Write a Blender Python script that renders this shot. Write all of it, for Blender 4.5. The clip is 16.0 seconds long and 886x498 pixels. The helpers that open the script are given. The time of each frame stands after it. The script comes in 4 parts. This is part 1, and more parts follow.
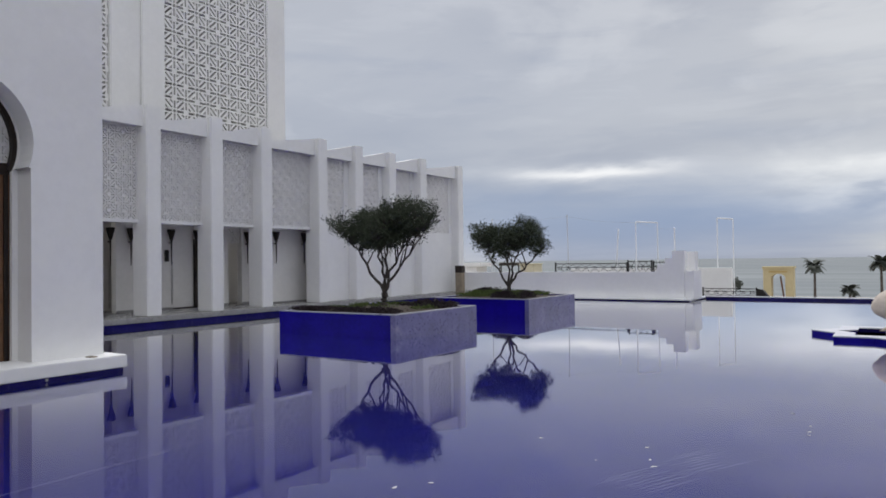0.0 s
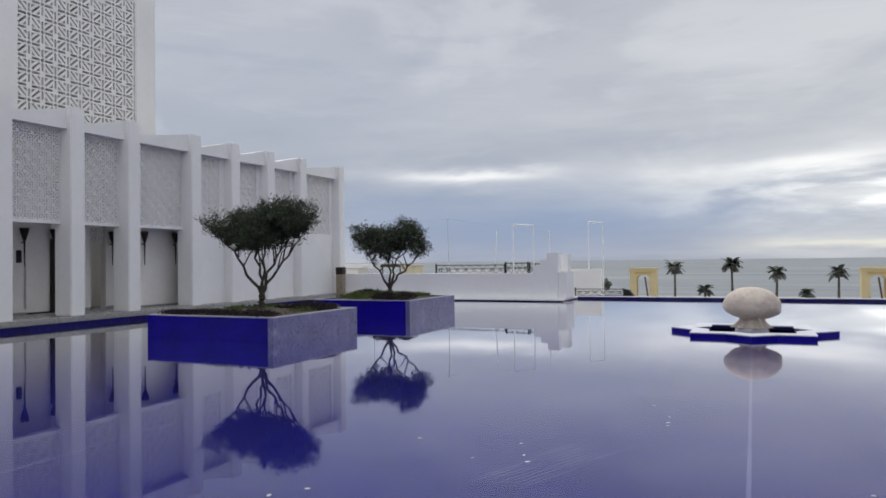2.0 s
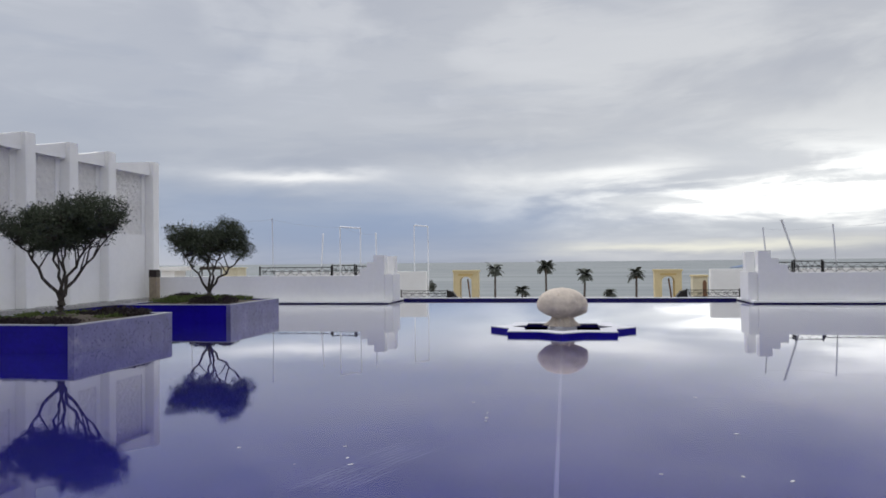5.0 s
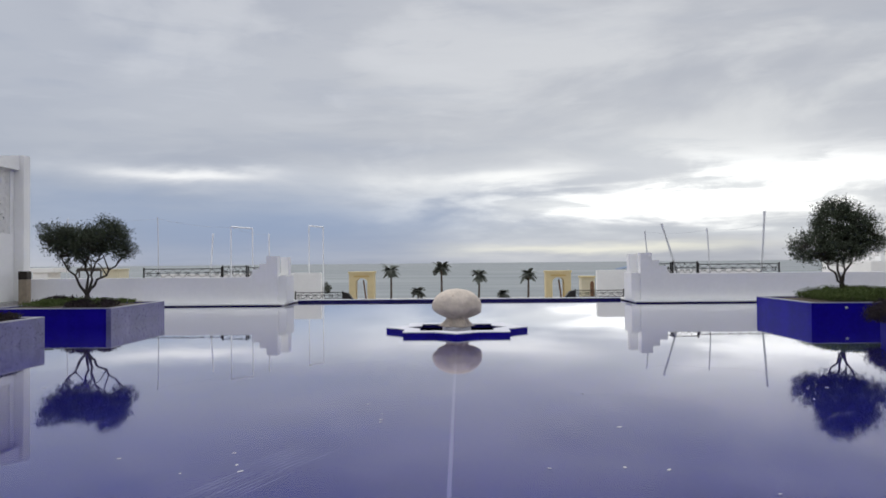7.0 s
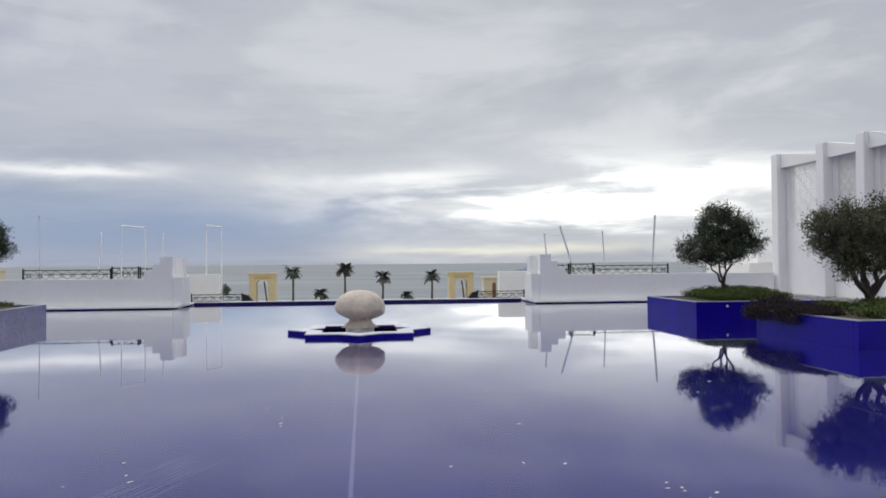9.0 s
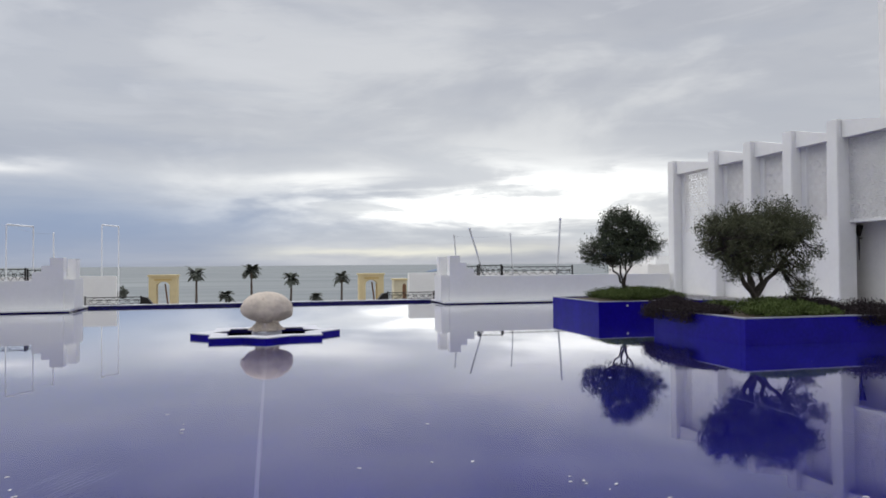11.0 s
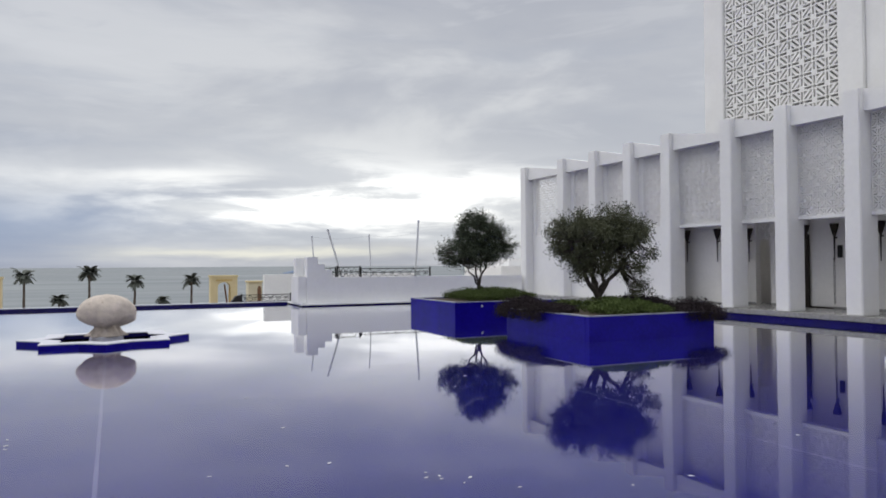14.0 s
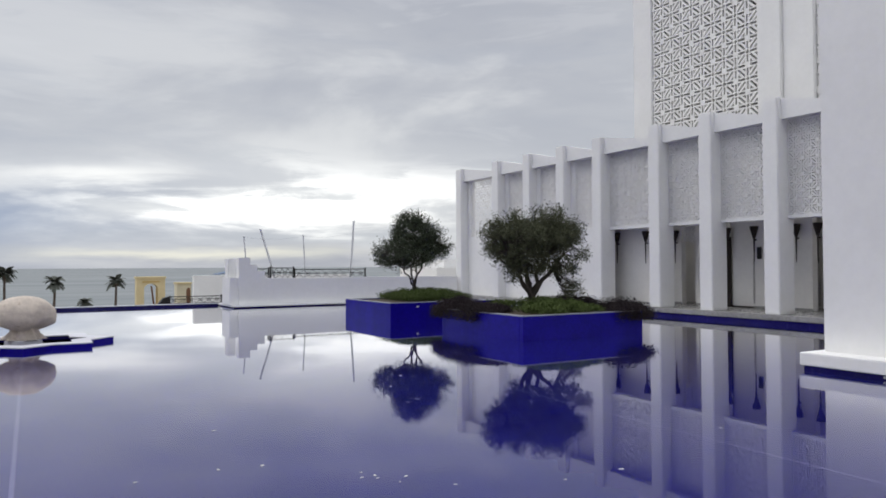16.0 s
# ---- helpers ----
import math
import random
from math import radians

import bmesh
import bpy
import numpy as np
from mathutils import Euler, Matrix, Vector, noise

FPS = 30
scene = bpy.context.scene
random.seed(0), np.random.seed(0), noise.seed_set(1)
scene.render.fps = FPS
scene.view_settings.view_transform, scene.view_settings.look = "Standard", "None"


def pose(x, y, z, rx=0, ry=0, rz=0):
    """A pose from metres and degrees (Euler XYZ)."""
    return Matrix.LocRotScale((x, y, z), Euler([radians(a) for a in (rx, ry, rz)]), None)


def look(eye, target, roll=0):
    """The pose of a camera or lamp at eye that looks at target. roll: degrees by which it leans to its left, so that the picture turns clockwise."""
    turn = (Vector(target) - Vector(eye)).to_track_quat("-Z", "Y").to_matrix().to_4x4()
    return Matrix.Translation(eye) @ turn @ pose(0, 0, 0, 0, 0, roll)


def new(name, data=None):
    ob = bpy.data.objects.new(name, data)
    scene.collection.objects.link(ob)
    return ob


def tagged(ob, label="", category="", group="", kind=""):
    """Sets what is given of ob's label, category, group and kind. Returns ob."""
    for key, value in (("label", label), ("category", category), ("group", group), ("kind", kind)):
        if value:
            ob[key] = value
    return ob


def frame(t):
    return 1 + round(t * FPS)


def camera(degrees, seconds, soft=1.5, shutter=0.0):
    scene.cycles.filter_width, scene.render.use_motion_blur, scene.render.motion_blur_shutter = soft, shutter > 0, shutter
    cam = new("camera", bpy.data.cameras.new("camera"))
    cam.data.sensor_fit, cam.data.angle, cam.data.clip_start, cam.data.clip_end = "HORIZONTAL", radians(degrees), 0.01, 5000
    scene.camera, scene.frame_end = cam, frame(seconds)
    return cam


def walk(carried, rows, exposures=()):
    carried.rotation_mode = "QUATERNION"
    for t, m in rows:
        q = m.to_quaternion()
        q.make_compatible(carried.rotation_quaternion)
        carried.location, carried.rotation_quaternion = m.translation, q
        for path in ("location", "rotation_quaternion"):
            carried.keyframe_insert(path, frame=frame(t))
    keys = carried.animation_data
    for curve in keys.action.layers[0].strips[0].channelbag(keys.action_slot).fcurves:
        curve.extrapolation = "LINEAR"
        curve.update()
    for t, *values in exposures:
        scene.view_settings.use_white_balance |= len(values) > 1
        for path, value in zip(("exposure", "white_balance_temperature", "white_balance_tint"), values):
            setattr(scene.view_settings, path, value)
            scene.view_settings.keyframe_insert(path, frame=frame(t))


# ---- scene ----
# ---- camera ----
cam = camera(64.15, 16.0, soft=1.7)
ROWS = [
    (0, 0.050, 0.247, 1.758, 33.28, 0.98, 0.74),
    (0.5, 0.054, 0.254, 1.757, 30.92, 0.98, 0.73),
    (1, 0.058, 0.259, 1.756, 28.49, 0.99, 0.71),
    (1.5, 0.062, 0.263, 1.756, 26.23, 0.99, 0.70),
    (2, 0.066, 0.266, 1.756, 23.72, 0.99, 0.68),
    (2.5, 0.070, 0.269, 1.755, 21.16, 1.00, 0.67),
    (3, 0.074, 0.271, 1.755, 18.81, 1.00, 0.65),
    (3.5, 0.078, 0.272, 1.755, 16.20, 1.00, 0.64),
    (4, 0.082, 0.272, 1.755, 14.02, 1.01, 0.62),
    (6.5, 0.101, 0.266, 1.753, 3.46, 1.05, 0.55),
    (7, 0.104, 0.263, 1.752, 1.40, 1.06, 0.53),
    (7.5, 0.107, 0.260, 1.751, -0.79, 1.07, 0.52),
    (8, 0.110, 0.258, 1.750, -2.80, 1.08, 0.50),
    (8.5, 0.113, 0.255, 1.749, -4.75, 1.09, 0.49),
    (9, 0.115, 0.251, 1.747, -6.36, 1.10, 0.47),
    (11.5, 0.123, 0.237, 1.736, -15.96, 1.18, 0.40),
    (12, 0.124, 0.235, 1.733, -18.48, 1.19, 0.38),
    (12.5, 0.124, 0.233, 1.730, -20.62, 1.21, 0.37),
    (13, 0.124, 0.231, 1.726, -22.12, 1.23, 0.35),
    (13.5, 0.123, 0.230, 1.722, -23.58, 1.25, 0.34),
    (14, 0.122, 0.230, 1.717, -25.03, 1.26, 0.32),
    (14.5, 0.121, 0.230, 1.712, -26.65, 1.28, 0.31),
    (15, 0.119, 0.231, 1.706, -27.93, 1.30, 0.29),
    (15.5, 0.116, 0.232, 1.700, -29.11, 1.33, 0.28),
    (16, 0.113, 0.234, 1.694, -30.27, 1.35, 0.26),
]
walk(cam, [(t, pose(x, y, z, 90 + pitch, roll, yaw)) for t, x, y, z, yaw, pitch, roll in ROWS])

# ---- node helpers ----


def math_node(nt, op, a, b=None, c=None):
    n = nt.nodes.new("ShaderNodeMath")
    n.operation = op
    for i, v in enumerate((a, b, c)):
        if v is None:
            continue
        if isinstance(v, (int, float)):
            n.inputs[i].default_value = v
        else:
            nt.links.new(v, n.inputs[i])
    return n.outputs[0]


def mix_colour(nt, fac, a, b):
    n = nt.nodes.new("ShaderNodeMix")
    n.data_type = "RGBA"
    for sock, v in ((n.inputs[0], fac), (n.inputs[6], a), (n.inputs[7], b)):
        if isinstance(v, (int, float)):
            sock.default_value = v
        elif isinstance(v, tuple):
            sock.default_value = (*v, 1)
        else:
            nt.links.new(v, sock)
    return n.outputs[2]


def noise_node(nt, vec, scale, detail=4, rough=0.55, dist=0.0):
    n = nt.nodes.new("ShaderNodeTexNoise")
    n.inputs["Scale"].default_value = scale
    n.inputs["Detail"].default_value = detail
    n.inputs["Roughness"].default_value = rough
    n.inputs["Distortion"].default_value = dist
    if vec is not None:
        nt.links.new(vec, n.inputs["Vector"])
    return n.outputs["Fac"]


def ramp(nt, fac, lo, hi):
    n = nt.nodes.new("ShaderNodeMapRange")
    n.interpolation_type = "SMOOTHSTEP"
    n.inputs[1].default_value, n.inputs[2].default_value = lo, hi
    nt.links.new(fac, n.inputs[0])
    return n.outputs[0]


def combine(nt, x, y, z):
    n = nt.nodes.new("ShaderNodeCombineXYZ")
    for i, v in enumerate((x, y, z)):
        if isinstance(v, (int, float)):
            n.inputs[i].default_value = v
        else:
            nt.links.new(v, n.inputs[i])
    return n.outputs[0]


# ---- sky and sun ----
SUN_AZ, SUN_EL = radians(-38), radians(55)
world = bpy.data.worlds.new("overcast_sky")
scene.world = world
world.use_nodes = True
wt = world.node_tree
wt.nodes.clear()
coord = wt.nodes.new("ShaderNodeTexCoord").outputs["Generated"]
sep = wt.nodes.new("ShaderNodeSeparateXYZ")
wt.links.new(coord, sep.inputs[0])
dx, dy, dz = sep.outputs
up = math_node(wt, "MAXIMUM", dz, 0.0)
high = math_node(wt, "ADD", up, 0.10)
flat = combine(wt, math_node(wt, "DIVIDE", dx, high), math_node(wt, "DIVIDE", dy, high), 0.0)
drawn = wt.nodes.new("ShaderNodeMapping")
drawn.inputs["Scale"].default_value = (0.55, 0.9, 1)
drawn.inputs["Location"].default_value = (3.1, 1.7, 0)
drawn.inputs["Rotation"].default_value = (0, 0, 0.35)
wt.links.new(flat, drawn.inputs[0])
clouds = noise_node(wt, drawn.outputs[0], 0.8, 6, 0.5, 0.2)
puff = wt.nodes.new("ShaderNodeMapping")
puff.inputs["Scale"].default_value = (3.0, 3.0, 7.5)
puff.inputs["Location"].default_value = (0.7, 2.3, 1.1)
wt.links.new(coord, puff.inputs[0])
fine = noise_node(wt, puff.outputs[0], 1.0, 7, 0.52, 0.35)
streaky = wt.nodes.new("ShaderNodeMapping")
streaky.inputs["Scale"].default_value = (3.0, 3.0, 17.0)
streaky.inputs["Location"].default_value = (1.3, 0.4, 3.1)
wt.links.new(coord, streaky.inputs[0])
wisps = noise_node(wt, streaky.outputs[0], 1.0, 7, 0.55, 0.4)
torn = wt.nodes.new("ShaderNodeMapping")
torn.inputs["Scale"].default_value = (6.0, 6.0, 30.0)
torn.inputs["Location"].default_value = (2.2, 0.9, 4.4)
wt.links.new(coord, torn.inputs[0])
shreds = noise_node(wt, torn.outputs[0], 1.0, 7, 0.58, 0.5)
az = math_node(wt, "ADD", math_node(wt, "ARCTAN2", dx, dy), math_node(wt, "MULTIPLY_ADD", fine, 0.36, -0.18))
el = math_node(wt, "ADD", math_node(wt, "ARCSINE", dz), math_node(wt, "MULTIPLY_ADD", wisps, 0.08, -0.04))


def glow(a0, e0, sa, se):
    u = math_node(wt, "DIVIDE", math_node(wt, "SUBTRACT", az, a0), sa)
    v = math_node(wt, "DIVIDE", math_node(wt, "SUBTRACT", el, e0), se)
    r2 = math_node(wt, "ADD", math_node(wt, "MULTIPLY", u, u), math_node(wt, "MULTIPLY", v, v))
    return math_node(wt, "POWER", 2.718, math_node(wt, "MULTIPLY", r2, -1.0))


sky = wt.nodes.new("ShaderNodeTexSky")
sky.sky_type = "NISHITA"
sky.sun_disc = False
sky.sun_elevation, sky.sun_rotation = SUN_EL, SUN_AZ
clear = wt.nodes.new("ShaderNodeVectorMath")
clear.operation = "SCALE"
clear.inputs[3].default_value = 0.09
wt.links.new(sky.outputs[0], clear.inputs[0])
layer = mix_colour(wt, ramp(wt, clouds, 0.30, 0.70), (0.410, 0.430, 0.492), (0.565, 0.578, 0.612))
layer = mix_colour(wt, math_node(wt, "MULTIPLY", ramp(wt, fine, 0.49, 0.64), 0.70), layer, (0.69, 0.70, 0.725))
layer = mix_colour(wt, math_node(wt, "MULTIPLY", ramp(wt, wisps, 0.46, 0.28), 0.38), layer, (0.370, 0.405, 0.490))
layer = mix_colour(wt, math_node(wt, "MULTIPLY", ramp(wt, shreds, 0.52, 0.66), 0.22), layer, (0.72, 0.73, 0.76))
layer = mix_colour(wt, math_node(wt, "MULTIPLY", ramp(wt, shreds, 0.44, 0.32), 0.20), layer, (0.36, 0.39, 0.47))
layer = mix_colour(wt, math_node(wt, "MULTIPLY", glow(-0.62, 0.22, 0.50, 0.26), 0.38), layer, (0.385, 0.435, 0.545))
layer = mix_colour(wt, math_node(wt, "MULTIPLY", glow(-0.27, 0.050, 0.40, 0.060), 1.0), layer, (0.262, 0.340, 0.515))
layer = mix_colour(wt, math_node(wt, "MULTIPLY", glow(0.40, 0.19, 0.42, 0.13), math_node(wt, "MULTIPLY_ADD", ramp(wt, fine, 0.40, 0.60), 0.35, 0.30)), layer, (0.76, 0.77, 0.775))
bank = math_node(wt, "MULTIPLY_ADD", wisps, 0.55, math_node(wt, "MULTIPLY", fine, 0.45))
layer = mix_colour(wt, math_node(wt, "MULTIPLY", glow(0.32, 0.095, 0.32, 0.062), math_node(wt, "MULTIPLY_ADD", ramp(wt, bank, 0.38, 0.56), 0.65, 0.35)), layer, (0.94, 0.95, 0.95))
layer = mix_colour(wt, math_node(wt, "MULTIPLY", glow(0.29, 0.082, 0.25, 0.036), math_node(wt, "MULTIPLY", ramp(wt, bank, 0.40, 0.52), math_node(wt, "MULTIPLY_ADD", ramp(wt, shreds, 0.38, 0.54), 0.75, 0.25))), layer, (1.85, 1.85, 1.78))
layer = mix_colour(wt, math_node(wt, "MULTIPLY", glow(0.32, 0.10, 0.30, 0.07), math_node(wt, "MULTIPLY", ramp(wt, shreds, 0.46, 0.34), 0.65)), layer, (0.62, 0.645, 0.68))
layer = mix_colour(wt, math_node(wt, "MULTIPLY", glow(0.36, 0.118, 0.22, 0.020), math_node(wt, "MULTIPLY", ramp(wt, wisps, 0.47, 0.56), 0.9)), layer, (1.35, 1.35, 1.32))
layer = mix_colour(wt, math_node(wt, "MULTIPLY", glow(0.05, 0.120, 0.09, 0.010), 0.8), layer, (1.10, 1.10, 1.08))
layer = mix_colour(wt, math_node(wt, "MULTIPLY", glow(-0.375, 0.124, 0.080, 0.0085), 0.95), layer, (1.05, 1.05, 1.05))
layer = mix_colour(wt, math_node(wt, "MULTIPLY", glow(-0.33, 0.120, 0.150, 0.016), 0.40), layer, (0.80, 0.81, 0.84))
layer = mix_colour(wt, math_node(wt, "MULTIPLY", glow(-0.21, 0.218, 0.05, 0.012), math_node(wt, "MULTIPLY", ramp(wt, fine, 0.42, 0.56), 0.8)), layer, (0.88, 0.89, 0.92))
layer = mix_colour(wt, math_node(wt, "MULTIPLY", glow(0.30, 0.038, 0.30, 0.010), 0.65), layer, (0.55, 0.585, 0.64))
layer = mix_colour(wt, math_node(wt, "MULTIPLY", glow(0.18, 0.014, 0.17, 0.009), 0.85), layer, (0.92, 0.91, 0.80))
zenith = math_node(wt, "MULTIPLY_ADD", ramp(wt, dz, 0.36, 0.85), 1.4, 1.0)
raised = wt.nodes.new("ShaderNodeVectorMath")
raised.operation = "SCALE"
wt.links.new(layer, raised.inputs[0])
wt.links.new(zenith, raised.inputs[3])
layer = raised.outputs[0]
mixed = mix_colour(wt, 0.92, clear.outputs[0], layer)
back = wt.nodes.new("ShaderNodeBackground")
wt.links.new(mixed, back.inputs[0])
back.inputs[1].default_value = 1.0
wout = wt.nodes.new("ShaderNodeOutputWorld")
wt.links.new(back.outputs[0], wout.inputs[0])

sun = new("sun", bpy.data.lights.new("sun", "SUN"))
sun.data.energy, sun.data.angle, sun.data.color = 1.25, radians(45), (1.0, 0.97, 0.93)
sun.matrix_world = look((60 * math.sin(SUN_AZ) * math.cos(SUN_EL), 60 * math.cos(SUN_AZ) * math.cos(SUN_EL), 60 * math.sin(SUN_EL)), (0, 0, 0))
scene.view_settings.exposure = 0.0

# ---- materials ----


def material(name, colour, rough=0.6, vary=0.12, scale=3.0, bump=0.15, bump_scale=60.0, metal=0.0, coat=0.0, ior=1.5, island=0.0, spots=None):
    m = bpy.data.materials.new(name)
    m.use_nodes = True
    nt = m.node_tree
    b = nt.nodes["Principled BSDF"]
    pos = nt.nodes.new("ShaderNodeTexCoord").outputs["Object"]
    big = noise_node(nt, pos, scale, 5, 0.6)
    small = noise_node(nt, pos, scale * 9, 3, 0.6)
    mixd = math_node(nt, "MULTIPLY_ADD", small, 0.35, math_node(nt, "MULTIPLY", big, 0.65))
    dark = tuple(c * (1 - vary) for c in colour)
    light = tuple(min(1, c * (1 + vary)) for c in colour)
    col = mix_colour(nt, ramp(nt, mixd, 0.3, 0.7), dark, light)
    if island:
        geo = nt.nodes.new("ShaderNodeNewGeometry")
        col = mix_colour(nt, math_node(nt, "MULTIPLY", geo.outputs["Random Per Island"], island), col, spots or light)
    elif spots:
        col = mix_colour(nt, ramp(nt, big, 0.58, 0.75), col, spots)
    nt.links.new(col, b.inputs["Base Color"])
    rr = math_node(nt, "MULTIPLY_ADD", small, 0.2, rough - 0.1)
    nt.links.new(rr, b.inputs["Roughness"])
    b.inputs["Metallic"].default_value = metal
    b.inputs["IOR"].default_value = ior
    b.inputs["Coat Weight"].default_value = coat
    if bump:
        bn = nt.nodes.new("ShaderNodeBump")
        bn.inputs["Strength"].default_value = bump
        bn.inputs["Distance"].default_value = 0.01
        nt.links.new(noise_node(nt, pos, bump_scale, 3), bn.inputs["Height"])
        nt.links.new(bn.outputs[0], b.inputs["Normal"])
    return m


PLASTER = material("white_plaster", (0.815, 0.81, 0.795), 0.75, 0.035, 0.7, 0.12, 40)
# dark grey chosen to swallow bounced light, in place of real shade
LIGHT_CUT_GREY = material("light_cut_grey", (0.26, 0.25, 0.24), 0.9, 0.15, 1.0, 0.2, 20)
PLASTER_IN = material("inner_plaster", (0.80, 0.78, 0.75), 0.8, 0.05, 0.9, 0.12, 40)
SCREEN = material("cast_screen", (0.81, 0.80, 0.78), 0.7, 0.05, 1.5, 0.1, 50)
BLUE = material("blue_tile", (0.009, 0.004, 0.235), 0.20, 0.22, 1.4, 0.03, 8, ior=1.22)
PLATFORM_BLUE = material("dull_blue_tile", (0.012, 0.009, 0.125), 0.25, 0.25, 1.4, 0.03, 8, ior=1.3)
BLUE_PALE = material("pale_blue_tile", (0.122, 0.118, 0.262), 0.30, 0.30, 1.7, 0.1, 14, spots=(0.26, 0.255, 0.38))
NAVY = material("navy_tile", (0.010, 0.008, 0.085), 0.2, 0.2, 1.4, 0.03, 8, ior=1.42)
FLOOR_BLUE = material("pool_floor_tile", (0.014, 0.014, 0.150), 0.5, 0.12, 0.5, 0.05, 12, ior=1.08)
RIM = material("white_rim", (0.56, 0.56, 0.60), 0.5, 0.08, 2.0, 0.1, 40)
RIM_GREY = material("grey_rim", (0.30, 0.30, 0.36), 0.45, 0.15, 2.0, 0.1, 40)
PAVING = material("grey_paving", (0.30, 0.295, 0.285), 0.28, 0.12, 1.3, 0.15, 30)
GROUT = material("white_joint", (0.085, 0.085, 0.25), 0.6, 0.1, 3, 0, 1)
IRON = material("dark_iron", (0.018, 0.017, 0.017), 0.5, 0.3, 8, 0.1, 60, metal=0.4)
BRONZE = material("dark_bronze", (0.03, 0.022, 0.018), 0.45, 0.3, 8, 0.1, 60, metal=0.6)
WOOD = material("brown_wood", (0.16, 0.075, 0.035), 0.45, 0.3, 4, 0.2, 30)
STONE = material("clam_stone", (0.53, 0.46, 0.39), 0.85, 0.18, 5, 0.6, 22, spots=(0.34, 0.27, 0.21))
BROWN_STONE = material("brown_stone", (0.27, 0.22, 0.155), 0.7, 0.2, 5, 0.3, 30)
SOIL = material("soil", (0.06, 0.045, 0.03), 0.95, 0.3, 6, 0.6, 30)
BARK = material("olive_bark", (0.045, 0.036, 0.030), 0.9, 0.35, 9, 0.7, 40)
LEAF = material("olive_leaf", (0.040, 0.052, 0.031), 0.75, 0.2, 2, 0, 1, ior=1.3, island=0.7, spots=(0.072, 0.086, 0.056))
LEAF_WARM = material("olive_leaf_warm", (0.066, 0.073, 0.040), 0.75, 0.25, 2, 0, 1, ior=1.3, island=0.7, spots=(0.125, 0.13, 0.078))
GRASS = material("green_plants", (0.066, 0.094, 0.026), 0.85, 0.3, 3, 0, 1, ior=1.3, island=0.6, spots=(0.115, 0.15, 0.048))
PURPLE = material("purple_shrub", (0.017, 0.010, 0.013), 0.95, 0.3, 3, 0, 1, island=0.5, spots=(0.030, 0.020, 0.020))
YELLOW = material("yellow_render", (0.60, 0.50, 0.29), 0.8, 0.08, 1.0, 0.1, 20)
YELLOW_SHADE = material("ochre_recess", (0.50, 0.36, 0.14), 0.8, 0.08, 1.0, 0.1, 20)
PALM_LEAF = material("palm_frond", (0.085, 0.095, 0.078), 0.8, 0.25, 1, 0, 1, island=0.5, spots=(0.12, 0.13, 0.105))
PALM_TRUNK = material("palm_trunk", (0.10, 0.08, 0.065), 0.9, 0.3, 3, 0.5, 12)
YELLOW_PALE = material("pale_yellow_render", (0.60, 0.55, 0.40), 0.8, 0.08, 1.0, 0.1, 20)
SAND = material("beach_sand", (0.36, 0.33, 0.29), 0.9, 0.12, 0.06, 0.1, 2)
POLE = material("white_pole", (0.84, 0.85, 0.86), 0.45, 0.05, 3, 0, 1)
# grey copy of the white pole, with its backlit shade in the colour
POLE_BACKLIT = material("backlit_pole", (0.60, 0.61, 0.63), 0.5, 0.08, 3, 0, 1)
NET = material("net_cord", (0.45, 0.47, 0.5), 0.7, 0.1, 3, 0, 1)
PETAL = material("pale_petal", (0.55, 0.55, 0.56), 0.6, 0.1, 9, 0, 1)
CLOTH = material("blue_awning", (0.13, 0.18, 0.28), 0.8, 0.1, 3, 0, 1)
THATCH = material("dark_thatch", (0.06, 0.05, 0.04), 0.9, 0.2, 3, 0.3, 20)

WATER = bpy.data.materials.new("pool_water")
WATER.use_nodes = True
nt = WATER.node_tree
nt.nodes.clear()
pos = nt.nodes.new("ShaderNodeTexCoord").outputs["Object"]
bn = nt.nodes.new("ShaderNodeBump")
bn.inputs["Strength"].default_value = 0.020
bn.inputs["Distance"].default_value = 0.02
ripple = nt.nodes.new("ShaderNodeMapping")
ripple.inputs["Scale"].default_value = (0.6, 1.0, 1.0)
nt.links.new(pos, ripple.inputs[0])
nt.links.new(math_node(nt, "ADD", noise_node(nt, pos, 0.9, 2), math_node(nt, "MULTIPLY", noise_node(nt, ripple.outputs[0], 4.0, 1), 0.10)), bn.inputs["Height"])
fres = nt.nodes.new("ShaderNodeFresnel")
fres.inputs["IOR"].default_value = 1.33
nt.links.new(bn.outputs[0], fres.inputs["Normal"])
gloss = nt.nodes.new("ShaderNodeBsdfGlossy")
gloss.inputs["Color"].default_value = (0.98, 0.98, 1.0, 1)
gloss.inputs["Roughness"].default_value = 0.025
nt.links.new(bn.outputs[0], gloss.inputs["Normal"])
deep = nt.nodes.new("ShaderNodeBsdfRefraction")
deep.inputs["Color"].default_value = (0.86, 0.88, 1.0, 1)
deep.inputs["Roughness"].default_value = 0.0
deep.inputs["IOR"].default_value = 1.33
nt.links.new(bn.outputs[0], deep.inputs["Normal"])
both = nt.nodes.new("ShaderNodeMixShader")
nt.links.new(math_node(nt, "MINIMUM", math_node(nt, "MULTIPLY", math_node(nt, "POWER", fres.outputs[0], 1.35), 2.05), 0.97), both.inputs[0])
nt.links.new(deep.outputs[0], both.inputs[1])
nt.links.new(gloss.outputs[0], both.inputs[2])
nt.links.new(both.outputs[0], nt.nodes.new("ShaderNodeOutputMaterial").inputs["Surface"])

